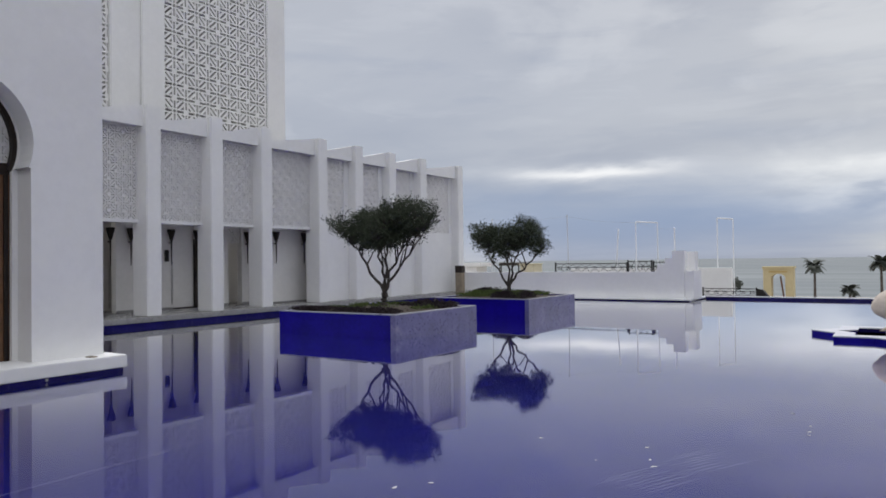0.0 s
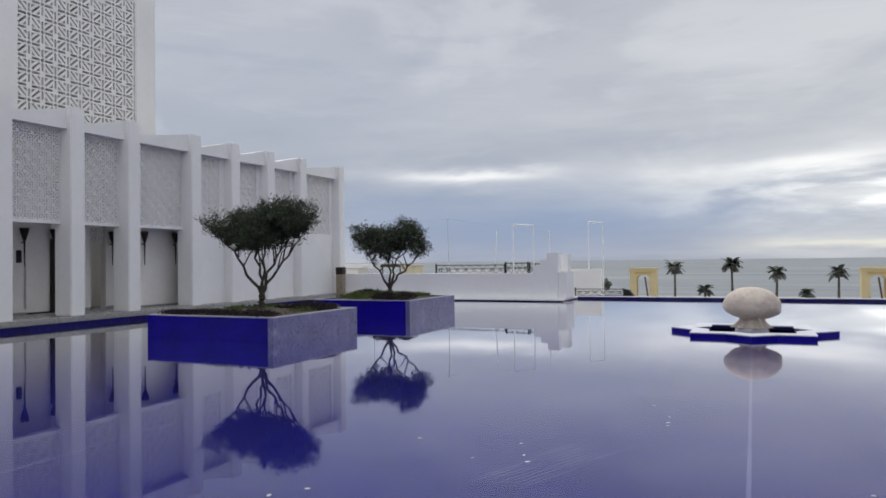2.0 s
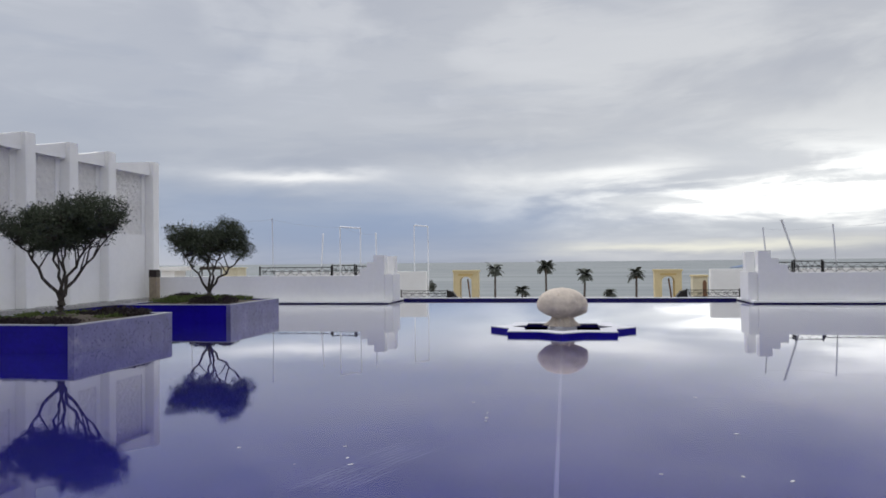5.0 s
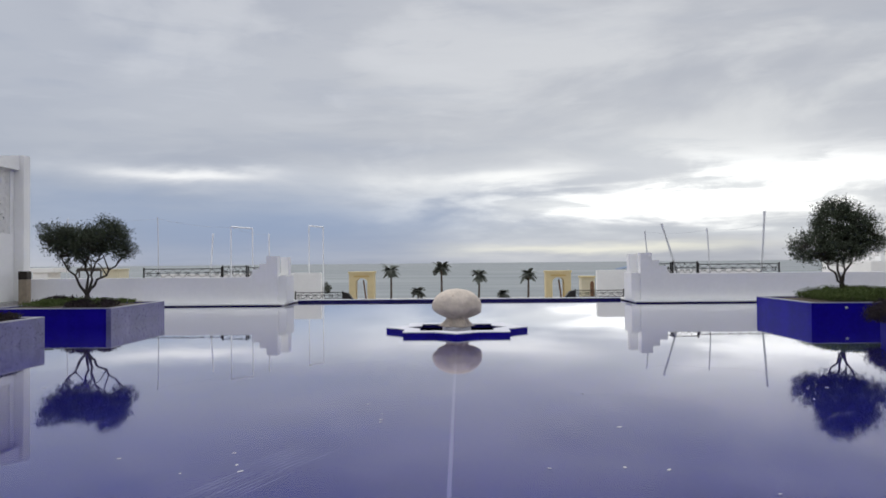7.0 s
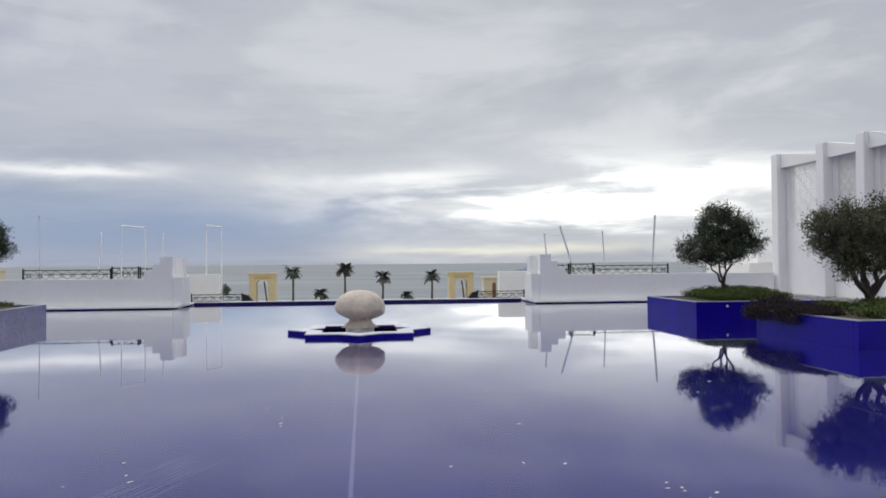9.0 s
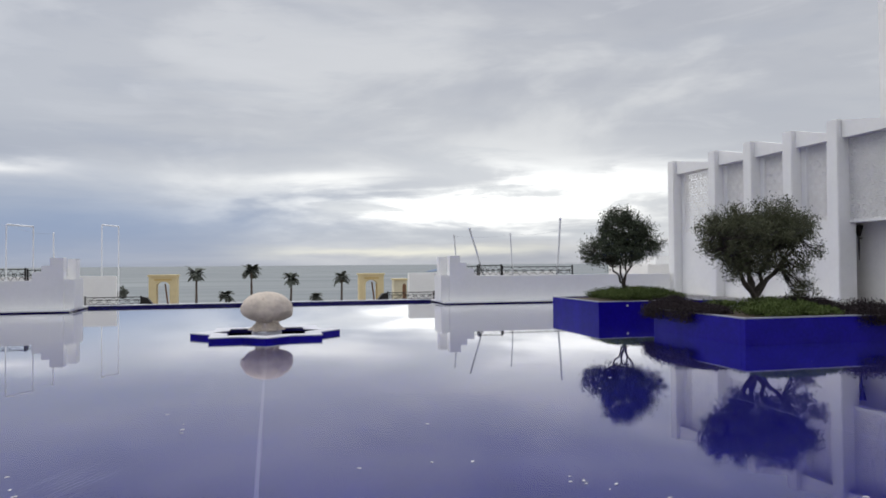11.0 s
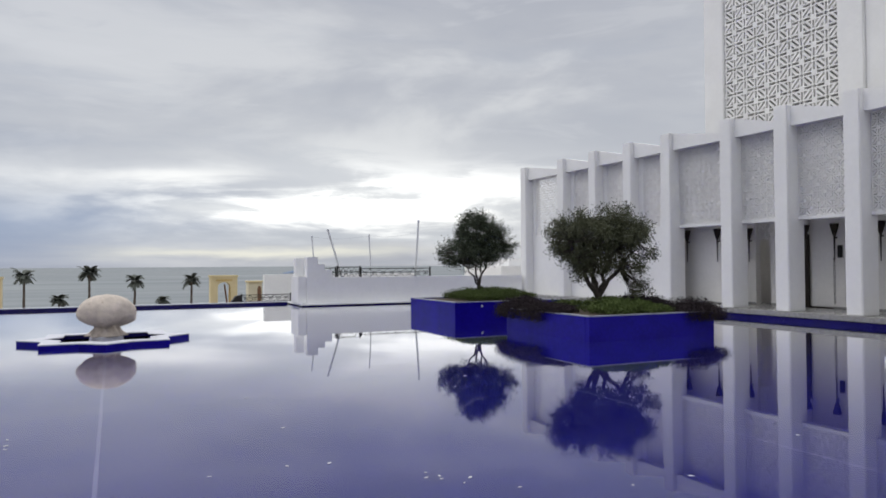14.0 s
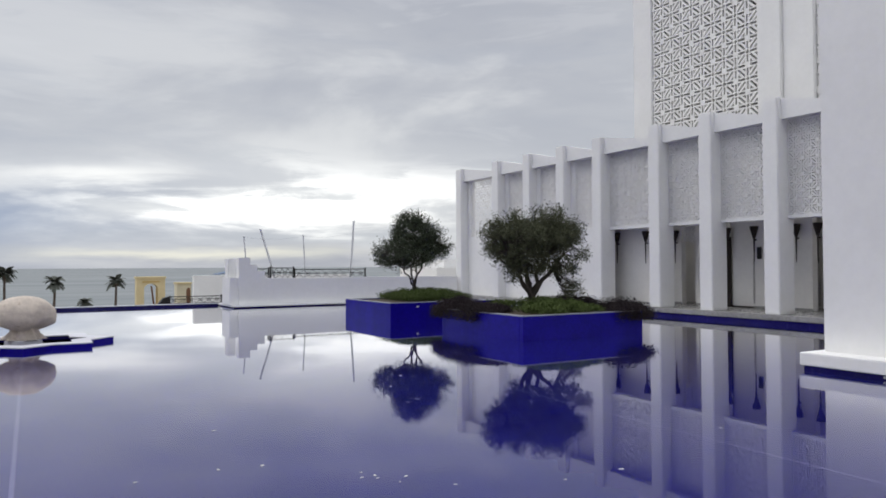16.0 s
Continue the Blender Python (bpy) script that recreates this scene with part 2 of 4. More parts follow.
SEA = bpy.data.materials.new("sea_water")
SEA.use_nodes = True
nt = SEA.node_tree
b = nt.nodes["Principled BSDF"]
pos = nt.nodes.new("ShaderNodeTexCoord").outputs["Object"]
stretch = nt.nodes.new("ShaderNodeMapping")
stretch.inputs["Scale"].default_value = (0.004, 0.03, 1)
nt.links.new(pos, stretch.inputs[0])
surf = noise_node(nt, stretch.outputs[0], 1.0, 5, 0.6)
nt.links.new(mix_colour(nt, ramp(nt, surf, 0.35, 0.7), (0.205, 0.222, 0.228), (0.285, 0.302, 0.303)), b.inputs["Base Color"])
b.inputs["Roughness"].default_value = 0.8
b.inputs["IOR"].default_value = 1.12
bn = nt.nodes.new("ShaderNodeBump")
bn.inputs["Strength"].default_value = 0.6
bn.inputs["Distance"].default_value = 0.4
nt.links.new(noise_node(nt, pos, 0.25, 4), bn.inputs["Height"])
nt.links.new(bn.outputs[0], b.inputs["Normal"])

# ---- mesh helpers ----


def mesh_object(name, bm, mat):
    me = bpy.data.meshes.new(name)
    bmesh.ops.recalc_face_normals(bm, faces=bm.faces[:])
    bm.to_mesh(me)
    bm.free()
    me.materials.append(mat)
    return new(name, me)


def thing(name, at, label, category, group="", kind=""):
    ob = new(name)
    ob.empty_display_size = 0.2
    ob.location = at
    return tagged(ob, label, category, group, kind)


def part(name, bm, mat, parent, label=""):
    """One mesh part in world coordinates under a thing or a part."""
    ob = mesh_object(name, bm, mat)
    ob.parent = parent
    if parent.type == "EMPTY":
        ob.matrix_parent_inverse = Matrix.Translation(parent.location).inverted()
    return tagged(ob, label)


def structure(name, bm, mat, label, category):
    return tagged(mesh_object(name, bm, mat), label, category, kind="structure")


def box(x0, x1, y0, y1, z0, z1, bevel=0.012, bm=None):
    bm = bm or bmesh.new()
    x0, x1 = min(x0, x1), max(x0, x1)
    y0, y1 = min(y0, y1), max(y0, y1)
    vs = [bm.verts.new((x, y, z)) for z in (z0, z1) for y in (y0, y1) for x in (x0, x1)]
    fs = [bm.faces.new([vs[i] for i in q]) for q in ((0, 2, 3, 1), (4, 5, 7, 6), (0, 1, 5, 4), (2, 6, 7, 3), (0, 4, 6, 2), (1, 3, 7, 5))]
    if bevel:
        es = list({e for f in fs for e in f.edges})
        bmesh.ops.bevel(bm, geom=es, offset=bevel, segments=2, affect="EDGES")
    return bm


def prism(outline, x0, x1, axis="x", bm=None):
    """A solid from an outline of (a, b) pairs, drawn out along an axis."""
    bm = bm or bmesh.new()

    def put(v, a, b_):
        return (v, a, b_) if axis == "x" else (a, v, b_) if axis == "y" else (a, b_, v)

    lo = [bm.verts.new(put(x0, a, b_)) for a, b_ in outline]
    hi = [bm.verts.new(put(x1, a, b_)) for a, b_ in outline]
    n = len(outline)
    bm.faces.new(lo[::-1])
    bm.faces.new(hi)
    for i in range(n):
        bm.faces.new((lo[i], lo[(i + 1) % n], hi[(i + 1) % n], hi[i]))
    return bm


def tube(points, radii, sides=8, bm=None, close=True):
    """A tapered round limb through points."""
    bm = bm or bmesh.new()
    pts = [Vector(p) for p in points]
    rings = []
    for i, p in enumerate(pts):
        d = (pts[min(i + 1, len(pts) - 1)] - pts[max(i - 1, 0)]).normalized()
        u = d.orthogonal().normalized() if abs(d.z) > 0.99 else d.cross(Vector((0, 0, 1))).normalized()
        w = d.cross(u)
        rings.append([bm.verts.new(p + radii[i] * (math.cos(a) * u + math.sin(a) * w)) for a in (2 * math.pi * k / sides for k in range(sides))])
    for r0, r1 in zip(rings, rings[1:]):
        for k in range(sides):
            bm.faces.new((r0[k], r0[(k + 1) % sides], r1[(k + 1) % sides], r1[k]))
    if close:
        bm.faces.new(rings[0][::-1])
        bm.faces.new(rings[-1])
    return bm


def lathe(profile, centre, sides=24, bm=None):
    bm = bm or bmesh.new()
    rings = [[bm.verts.new((centre[0] + r * math.cos(a), centre[1] + r * math.sin(a), centre[2] + z)) for a in (2 * math.pi * k / sides for k in range(sides))] for r, z in profile]
    for r0, r1 in zip(rings, rings[1:]):
        for k in range(sides):
            bm.faces.new((r0[k], r0[(k + 1) % sides], r1[(k + 1) % sides], r1[k]))
    bm.faces.new(rings[0][::-1])
    bm.faces.new(rings[-1])
    return bm


def cell_faces():
    """One square of the cast screen: notches on its sides, a slot on its diagonal and a small triangle on either side of it."""
    l, dot = 0.29, 0.165
    outer = []
    for (ax, ay), (ux, uy), (nx, ny), h in (((0, 0), (1, 0), (0, 1), 0.088), ((1, 0), (0, 1), (-1, 0), 0.078), ((1, 1), (-1, 0), (0, -1), 0.088), ((0, 1), (0, -1), (1, 0), 0.078)):
        first, last = (ax == ay), (ax != ay)
        outer.append((ax + ux * dot, ay + uy * dot) if first else (ax, ay))
        for s_, d in ((0.5 - l, 0), (0.5 - l, h), (0.5 + l, h), (0.5 + l, 0)):
            outer.append((ax + ux * s_ + nx * d, ay + uy * s_ + ny * d))
        if last:
            outer.append((ax + ux * (1 - dot), ay + uy * (1 - dot)))
    e, w = 0.22, 0.054
    slot = [(e - w, e + w), (e + w, e - w), (1 - e + w, 1 - e - w), (1 - e - w, 1 - e + w)]
    tri_a = [(0.40, 0.17), (0.83, 0.17), (0.83, 0.60)]
    tri_a = [(0.615 + (x - 0.687) * 0.64, 0.245 + (y - 0.313) * 0.64 + 0.02) for x, y in tri_a]
    tri_a = [(x + 0.085, y) for x, y in tri_a]
    tri_b = [(y, x) for x, y in tri_a]
    bm = bmesh.new()
    for loop in (outer, slot, tri_a, tri_b):
        vs = [bm.verts.new((x, y, 0)) for x, y in loop]
        for i in range(len(vs)):
            bm.edges.new((vs[i], vs[(i + 1) % len(vs)]))
    bmesh.ops.triangle_fill(bm, use_beauty=True, use_dissolve=False, edges=bm.edges[:])
    bm.verts.index_update()
    pts = [(v.co.x, v.co.y) for v in bm.verts]
    tris = [[v.index for v in f.verts] for f in bm.faces]
    walls = [[v.index for v in e_.verts] for e_ in bm.edges if len(e_.link_faces) == 1]
    bm.free()
    return pts, tris, walls


CELL = cell_faces()


def screen_mesh(name, x0, x1, y0, y1, z0, z1, size, parent, label):
    """A pierced screen in a plane of constant x, from whole cells, in one mesh."""
    pts, tris, walls = CELL
    ny, nz = max(1, round((y1 - y0) / size)), max(1, round((z1 - z0) / size))
    sy, sz = (y1 - y0) / ny, (z1 - z0) / nz
    verts, faces, found = [], [], {}

    def vert(x, y, z):
        key = (round(x, 4), round(y, 4), round(z, 4))
        if key not in found:
            found[key] = len(verts)
            verts.append((x, y, z))
        return found[key]

    for i in range(ny):
        for j in range(nz):
            ids = [[vert(x, y0 + (i + (1 - u if (i + j) % 2 else u)) * sy, z0 + (j + v) * sz) for u, v in pts] for x in (x0, x1)]
            for t in tris:
                faces.append([ids[0][k] for k in t])
                faces.append([ids[1][k] for k in t[::-1]])
            for a, b_ in walls:
                on_rim = (pts[a][0] == pts[b_][0] and pts[a][0] in (0, 1)) or (pts[a][1] == pts[b_][1] and pts[a][1] in (0, 1))
                if not on_rim:
                    faces.append([ids[0][a], ids[0][b_], ids[1][b_], ids[1][a]])
    me = bpy.data.meshes.new(name)
    me.from_pydata(verts, [], faces)
    me.materials.append(SCREEN)
    ob = new(name, me)
    ob.parent = parent
    ob.matrix_parent_inverse = Matrix.Translation(parent.location).inverted()
    return tagged(ob, label)


# ---- ground, sea, pool ----
bm = bmesh.new()
profile = [(-60, -0.6), (-8, -0.6), (33.2, -0.6), (36, -1.2), (44, -3.6), (108, -3.7), (120, -5.2), (134, -6.6), (320, -9.0)]
rows_ = [[bm.verts.new((x, y, z)) for x in (-4000, -120, 120, 4000)] for y, z in profile]
for r0, r1 in zip(rows_, rows_[1:]):
    for k in range(3):
        bm.faces.new((r0[k], r0[k + 1], r1[k + 1], r1[k]))
structure("ground", bm, SAND, "pale sandy ground sloping down to the beach", "ground")

bm = bmesh.new()
ys = [114, 400, 1200, 4990]
rows_ = [[bm.verts.new((x, y, -6.0)) for x in (-4900, 0, 4900)] for y in ys]
for r0, r1 in zip(rows_, rows_[1:]):
    for k in range(2):
        bm.faces.new((r0[k], r0[k + 1], r1[k + 1], r1[k]))
structure("sea", bm, SEA, "calm grey-green sea reaching the horizon", "sea")

EDGE = 31.7          # far edge of the pool
structure("pool_floor", box(-18.2, 18.2, 1.2, EDGE + 0.1, -0.5, -0.15, 0), FLOOR_BLUE, "deep blue tiled floor of the shallow pool", "pool floor")
bm = bmesh.new()
vs = [bm.verts.new(p) for p in ((-18.1, 1.45, 0), (18.1, 1.45, 0), (18.1, EDGE + 0.02, 0), (-18.1, EDGE + 0.02, 0))]
bm.faces.new(vs)
water = structure("water", bm, WATER, "still clear water of a wide reflecting pool", "water")
water.visible_shadow = False
for x, w in ((-5.95, 0.016), (5.95, 0.016), (0.0, 0.018)):
    structure("floor_joint", box(x - w, x + w, 1.4, 15.5 if x == 0 else 28.0, -0.15, -0.142, 0), GROUT, "thin white joint along the blue pool floor", "joint")

# pale hatched streaks on the floor tiles
rng = random.Random(12)
for x, y, turn in ((-1.75, 6.0, 1.15), (-1.5, 6.75, 1.1), (-5.2, 10.2, 0.5), (5.6, 9.4, -0.4)):
    bm = bmesh.new()
    for k in range(9):
        a = (k - 4) * 0.055 + rng.uniform(-0.01, 0.01)
        l = rng.uniform(0.2, 0.55)
        u, v = Vector((math.cos(turn), math.sin(turn), 0)), Vector((-math.sin(turn), math.cos(turn), 0))
        c = Vector((x, y, -0.1455)) + v * a + u * rng.uniform(-0.2, 0.2)
        bm.faces.new([bm.verts.new(c + u * p * l + v * q * 0.008) for p, q in ((-1, -0.3), (-0.2, -1), (1, -0.2), (0.9, 0.3), (0.1, 1))])
    tagged(mesh_object("floor_streak", bm, GROUT), "pale hatched streak on the blue pool floor", "scuff", kind="structure")

# terrace under the camera; unseen white wall added behind it to bounce light
structure("terrace", box(-10.7, 10.7, -6, 1.5, -0.5, 0.16, 0.01), PAVING, "grey paved terrace at the pool's edge", "terrace")
structure("unseen_bounce_wall", box(-24, 24, -6.4, -6.0, -0.5, 9, 0.02), PLASTER, "unseen white wall added behind the camera to bounce light", "wall")

# unseen roof, added to darken what the planters' near faces reflect
structure("unseen_shade_roof", box(-10.7, 10.7, -6.0, -1.2, 5.2, 5.6, 0.02), PLASTER, "unseen white roof added to shade the wall behind the camera", "porch")
# far edge
edge = thing("pool_edge", (0, EDGE + 0.2, 0), "long pool edge with blue tiles under a pale coping", "pool edge", kind="structure")
part("tile_band", box(-7.18, 7.18, EDGE, EDGE + 0.35, -0.5, 0.09, 0.01), NAVY, edge, "dark blue glazed tile band")
part("coping", box(-7.18, 7.18, EDGE + 0.03, EDGE + 0.36, 0.09, 0.12, 0.006), RIM, edge, "pale stone coping")

# ---- arcades, towers and entrance walls on both sides ----
FIN_Y = [8.50, 10.74, 12.98, 15.22, 17.30, 20.07, 22.17, 24.36, 26.65, 29.78]   # north faces of the fins
FIN_T, FRONT, BACK, SCR = 0.48, 18.10, 18.80, 18.55
TOP, LINTEL, SILL, FLOOR = 6.38, 5.76, 3.08, 0.28


def arcade(s):
    a = thing("arcade", (s * 18.6, 18, 0.28), "long white arcade of deep fins with pierced screens between them", "arcade", "arcades beside the pool")
    for y in FIN_Y:
        part("fin", box(s * FRONT, s * BACK, y - FIN_T, y, FLOOR, TOP, 0.025), PLASTER, a)
    for i, (y0, y1) in enumerate(zip(FIN_Y, FIN_Y[1:])):
        lo, hi = y0, y1 - FIN_T
        out = [(lo, LINTEL), (hi, LINTEL), (hi, TOP - 0.015), (lo, 5.98)]
        part("parapet", prism(out, s * (FRONT + 0.17), s * (BACK - 0.02)), PLASTER, a, "sloping white parapet")
        if i >= 5:
            part("lower_wall", box(s * (SCR - 0.06), s * (BACK - 0.02), lo, hi, FLOOR, SILL, 0.01), PLASTER, a)
            part("side_strip", box(s * (SCR - 0.055), s * (BACK - 0.03), hi - 0.26, hi, SILL, LINTEL, 0.01), PLASTER, a)
            scr_hi = hi - 0.26
        else:
            part("beam", box(s * (SCR - 0.03), s * (BACK - 0.03), lo, hi, SILL - 0.10, SILL, 0.008), PLASTER, a)
            scr_hi = hi
        screen_mesh("screen", s * SCR, s * (SCR + (0.03 if 5 <= i <= 7 else 0.014 if i == 8 and s > 0 else 0.05)), lo, scr_hi, SILL, LINTEL, 0.32 if i == 8 and s > 0 else 0.22, a, "white cast screen pierced with star pattern slots")
        if 5 <= i <= (7 if s > 0 else 8):
            part("backing", box(s * (SCR + 0.034 if i < 8 else SCR + 0.078), s * (BACK - 0.02), lo, hi, SILL, LINTEL, 0), PLASTER_IN, a)
    return a


def gallery(s):
    """Platform, back wall, ceiling and door of the walk behind the arcade."""
    g = thing("gallery", (s * 19.5, 14, 0.0), "covered walk behind the arcade with grey paving and white walls", "gallery", "galleries", "structure")
    part("platform", box(s * 18.03, s * 24, 6.0, 29.9, -0.5, 0.125, 0.006), PLATFORM_BLUE, g, "blue tiled platform side at the water")
    part("paving", box(s * 17.99, s * 24, 6.0, 29.9, 0.125, FLOOR, 0.02), PAVING, g, "grey stone paving")
    x = 20.2
    for y0, y1 in ((6.0, 12.35), (12.85, 14.85), (15.96, 17.15), (17.75, 22.0)):
        part("back_wall", box(s * x, s * (x + 0.25), y0, y1, FLOOR, 5.7, 0.01), PLASTER_IN, g)
        part("skirting", box(s * (x - 0.02), s * x, y0, y1, FLOOR, FLOOR + 0.08, 0.004), PAVING, g)
    part("niche_wall", box(s * 19.35, s * 19.5, 18.35, 21.0, FLOOR, 5.7, 0.01), PLASTER_IN, g)
    part("niche_return", box(s * 19.503, s * (x - 0.003), 18.35, 18.5, FLOOR, 5.7, 0.01), PLASTER_IN, g)
    part("skirting", box(s * 19.33, s * 19.35, 18.35, 21.0, FLOOR, FLOOR + 0.07, 0.004), PAVING, g)
    part("cross_wall", box(s * (BACK + 0.01), s * (x + 2.2), 22.0, 22.2, FLOOR, 5.7, 0.01), PLASTER_IN, g)
    part("recess_wall", box(s * (x + 1.5), s * (x + 1.7), 11.0, 19.5, FLOOR, 5.7, 0.01), PLASTER_IN, g)
    part("roof", box(s * (BACK - 0.04), s * 24, 6.0, 26.2, 5.70, 5.92, 0.01), PLASTER, g)
    # unseen dark cover, added so the roof bounces less light onto the tower
    part("roof_dark_cover", box(s * (BACK + 0.1), s * 21.9, 6.1, 26.1, 5.924, 5.96, 0.004), LIGHT_CUT_GREY, g, "unseen dark grey cover added to cut light bounced off the roof")
    shut = part("sliding_panel", box(s * (x + 0.12), s * (x + 0.18), 14.85, 15.72, FLOOR, 3.6, 0.01), PLASTER_IN, g, "pale sliding panel")
    part("panel_rail", box(s * (x + 0.05), s * (x + 0.12), 14.85, 15.72, FLOOR, FLOOR + 0.05, 0.004), BRONZE, shut)
    part("lintel", box(s * x, s * (x + 0.25), 14.85, 15.96, 3.6, 5.7, 0.01), PLASTER_IN, g)
    door = part("door", box(s * (x + 0.04), s * (x + 0.10), 15.73, 15.955, FLOOR, 2.62, 0.01), BRONZE, g, "narrow dark door leaf")
    part("handle", tube([(s * (x + 0.02), 15.80, 1.2), (s * (x + 0.02), 15.80, 1.5)], [0.012, 0.012], 8), IRON, door)
    part("over_door", box(s * (x + 0.04), s * (x + 0.10), 15.73, 15.955, 2.62, 3.6, 0.01), PLASTER_IN, g)
    part("wall_box", box(s * (x - 0.06), s * x, 14.53, 14.68, 1.86, 2.24, 0.012), IRON, g, "small dark wall box")
    # rings stand in for broken dark strips, like a pierced screen seen edge-on
    for k in range(13):
        z = 0.5 + k * 0.11
        part("strip_ring", tube([(s * (x - 0.03), 14.80 + 0.03 * math.cos(t), z + 0.045 * math.sin(t)) for t in np.linspace(0, 2 * math.pi, 9)], [0.007] * 9, 5, close=False), BRONZE, g)
        part("strip_ring", tube([(s * (x - 0.03), 12.62 + 0.03 * math.cos(t), z + 0.045 * math.sin(t)) for t in np.linspace(0, 2 * math.pi, 9)], [0.007] * 9, 5, close=False), BRONZE, g)
    screen_mesh("pierced_panel", s * (x + 0.12), s * (x + 0.17), 17.15, 17.75, 2.5, 3.7, 0.30, g, "white pierced wall panel")
    return g


def torch(s, y, x=20.08):
    t = thing("wall_torch", (s * x, y, 2.0), "dark bronze torch lamp on the gallery wall", "wall lamp", "torch lamps")
    part("bowl", lathe([(0.035, 0.52), (0.055, 0.58), (0.10, 0.74), (0.135, 0.90), (0.11, 0.91)], (s * x, y, 2.0), 14), BRONZE, t)
    part("stem", lathe([(0.012, -0.25), (0.022, 0.1), (0.030, 0.53)], (s * x, y, 2.0), 10), BRONZE, t)
    part("bracket", box(s * x, s * (x + 0.12), y - 0.02, y + 0.02, 2.45, 2.50, 0.004), BRONZE, t)
    return t


def tower(s):
    w = thing("tower", (s * 22.5, 18, 5.9), "tall white tower with pierced screens above the arcade", "tower", "towers")
    x, top = 22.0, 16.0
    part("corner_wall", box(s * x, s * (x + 0.6), 20.74, 21.75, 5.8, top, 0.03), PLASTER, w)
    part("north_wall", box(s * (x + 0.6), s * (x + 6), 21.15, 21.75, 5.8, top, 0.03), PLASTER, w)
    part("pilaster", box(s * (x - 0.05), s * (x + 0.6), 14.95, 15.84, 5.8, top, 0.03), PLASTER, w)
    part("pilaster", box(s * (x + 0.06), s * (x + 0.6), 14.45, 14.95, 5.8, top, 0.02), PLASTER, w)
    part("pilaster", box(s * (x - 0.05), s * (x + 0.6), 13.78, 14.45, 5.8, top, 0.03), PLASTER, w)
    screen_mesh("screen", s * (x + 0.08), s * (x + 0.20), 15.84, 20.74, 5.9, top, 0.49, w, "white cast screen pierced with star pattern slots")
    screen_mesh("screen", s * (x + 0.08), s * (x + 0.20), 8.9, 13.78, 5.9, top, 0.49, w, "white cast screen pierced with star pattern slots")
    # dark colour stands in for the unlit inside behind the screens
    part("backing", box(s * (x + 3.4), s * (x + 3.6), 8.5, 21.15, 5.8, top, 0), LIGHT_CUT_GREY, w)
    part("south_wall", box(s * x, s * (x + 6), 8.0, 8.9, 5.8, top, 0.03), PLASTER, w)
    part("roof", box(s * x, s * (x + 6), 8.0, 21.75, top, top + 0.3, 0.02), PLASTER, w)
    return w


def entrance(s):
    """The white wall with a horseshoe arch near the terrace."""
    e = thing("entrance_wall", (s * 11.5, 4.5, 0.0), "tall white wall with a wooden door under a horseshoe arch", "wall", "entrance walls")
    x, n, south, top = 11.22, 7.03, 1.0, 9.5
    cy, cz, r, zs, jamb = 4.88, 3.66, 1.03, 3.28, 0.93
    a0 = math.asin((zs - cz) / r)
    arc = [(cy + r * math.cos(a), cz + r * math.sin(a)) for a in np.linspace(a0, math.pi - a0, 33)]
    out = [(n, 0.28), (n, top), (south, top), (south, 0.28), (cy - jamb - 0.06, 0.28), (cy - jamb - 0.06, zs), (cy - jamb, zs)] + arc[::-1] + [(cy + jamb, zs), (cy + jamb + 0.06, zs), (cy + jamb + 0.06, 0.28)]
    part("wall", prism(out, s * x, s * (x + 0.42)), PLASTER, e)
    part("north_return", box(s * (x + 0.425), s * 13.2, n - 0.5, n, 0.28, top, 0.02), PLASTER, e)
    part("plinth", box(s * 10.80, s * 13.4, -6.0, 7.2, 0.075, 0.28, 0.015), PLASTER, e, "white plinth ledge")
    part("plinth_base", box(s * 10.86, s * 13.3, -6.0, 7.16, -0.5, 0.075, 0.005), PLATFORM_BLUE, e, "dark blue tiled plinth base")
    part("south_wall", box(s * x, s * (x + 0.42), -6.0, south - 0.003, 0.28, top, 0.02), PLASTER, e)
    # inner reveal
    rin = 1.0
    inner = [(cy + rin * math.cos(a), cz + rin * math.sin(a)) for a in np.linspace(-0.42, math.pi + 0.42, 33)]
    fout = [(cy + 1.35, 0.28), (cy + 1.35, 5.0), (cy - 1.35, 5.0), (cy - 1.35, 0.28), (cy - 0.905, 0.28)] + inner[::-1] + [(cy + 0.905, 0.28)]
    part("reveal", prism(fout, s * (x + 0.425), s * (x + 0.50)), PLASTER, e)
    ring_o = [(cy + 1.0 * math.cos(a), cz + 1.0 * math.sin(a)) for a in np.linspace(-0.42, math.pi + 0.42, 33)]
    ring_i = [(cy + 0.93 * math.cos(a), cz + 0.93 * math.sin(a)) for a in np.linspace(-0.42, math.pi + 0.42, 33)]
    part("arch_frame", prism(ring_o + ring_i[::-1], s * (x + 0.44), s * (x + 0.54)), BRONZE, e, "dark arch frame")
    dr = part("door", box(s * (x + 0.54), s * (x + 0.60), cy - 0.95, cy + 0.95, 0.28, 3.24, 0.01), WOOD, e, "brown wooden double door")
    for y in (cy - 0.90, cy - 0.03, cy + 0.83):
        part("stile", box(s * (x + 0.51), s * (x + 0.54), y, y + 0.07, 0.28, 3.2, 0.006), BRONZE, dr)
    part("transom", box(s * (x + 0.50), s * (x + 0.60), cy - 0.95, cy + 0.95, 3.20, 3.38, 0.01), BRONZE, e, "dark transom")
    screen_mesh("tympanum", s * (x + 0.56), s * (x + 0.60), cy - 1.0, cy + 1.0, 3.38, 4.75, 0.16, e, "pierced white tympanum")
    part("backing", box(s * (x + 0.90), s * (x + 1.1), cy - 1.3, cy + 1.3, 0.28, 5.0, 0), PLASTER_IN, e)
    return e


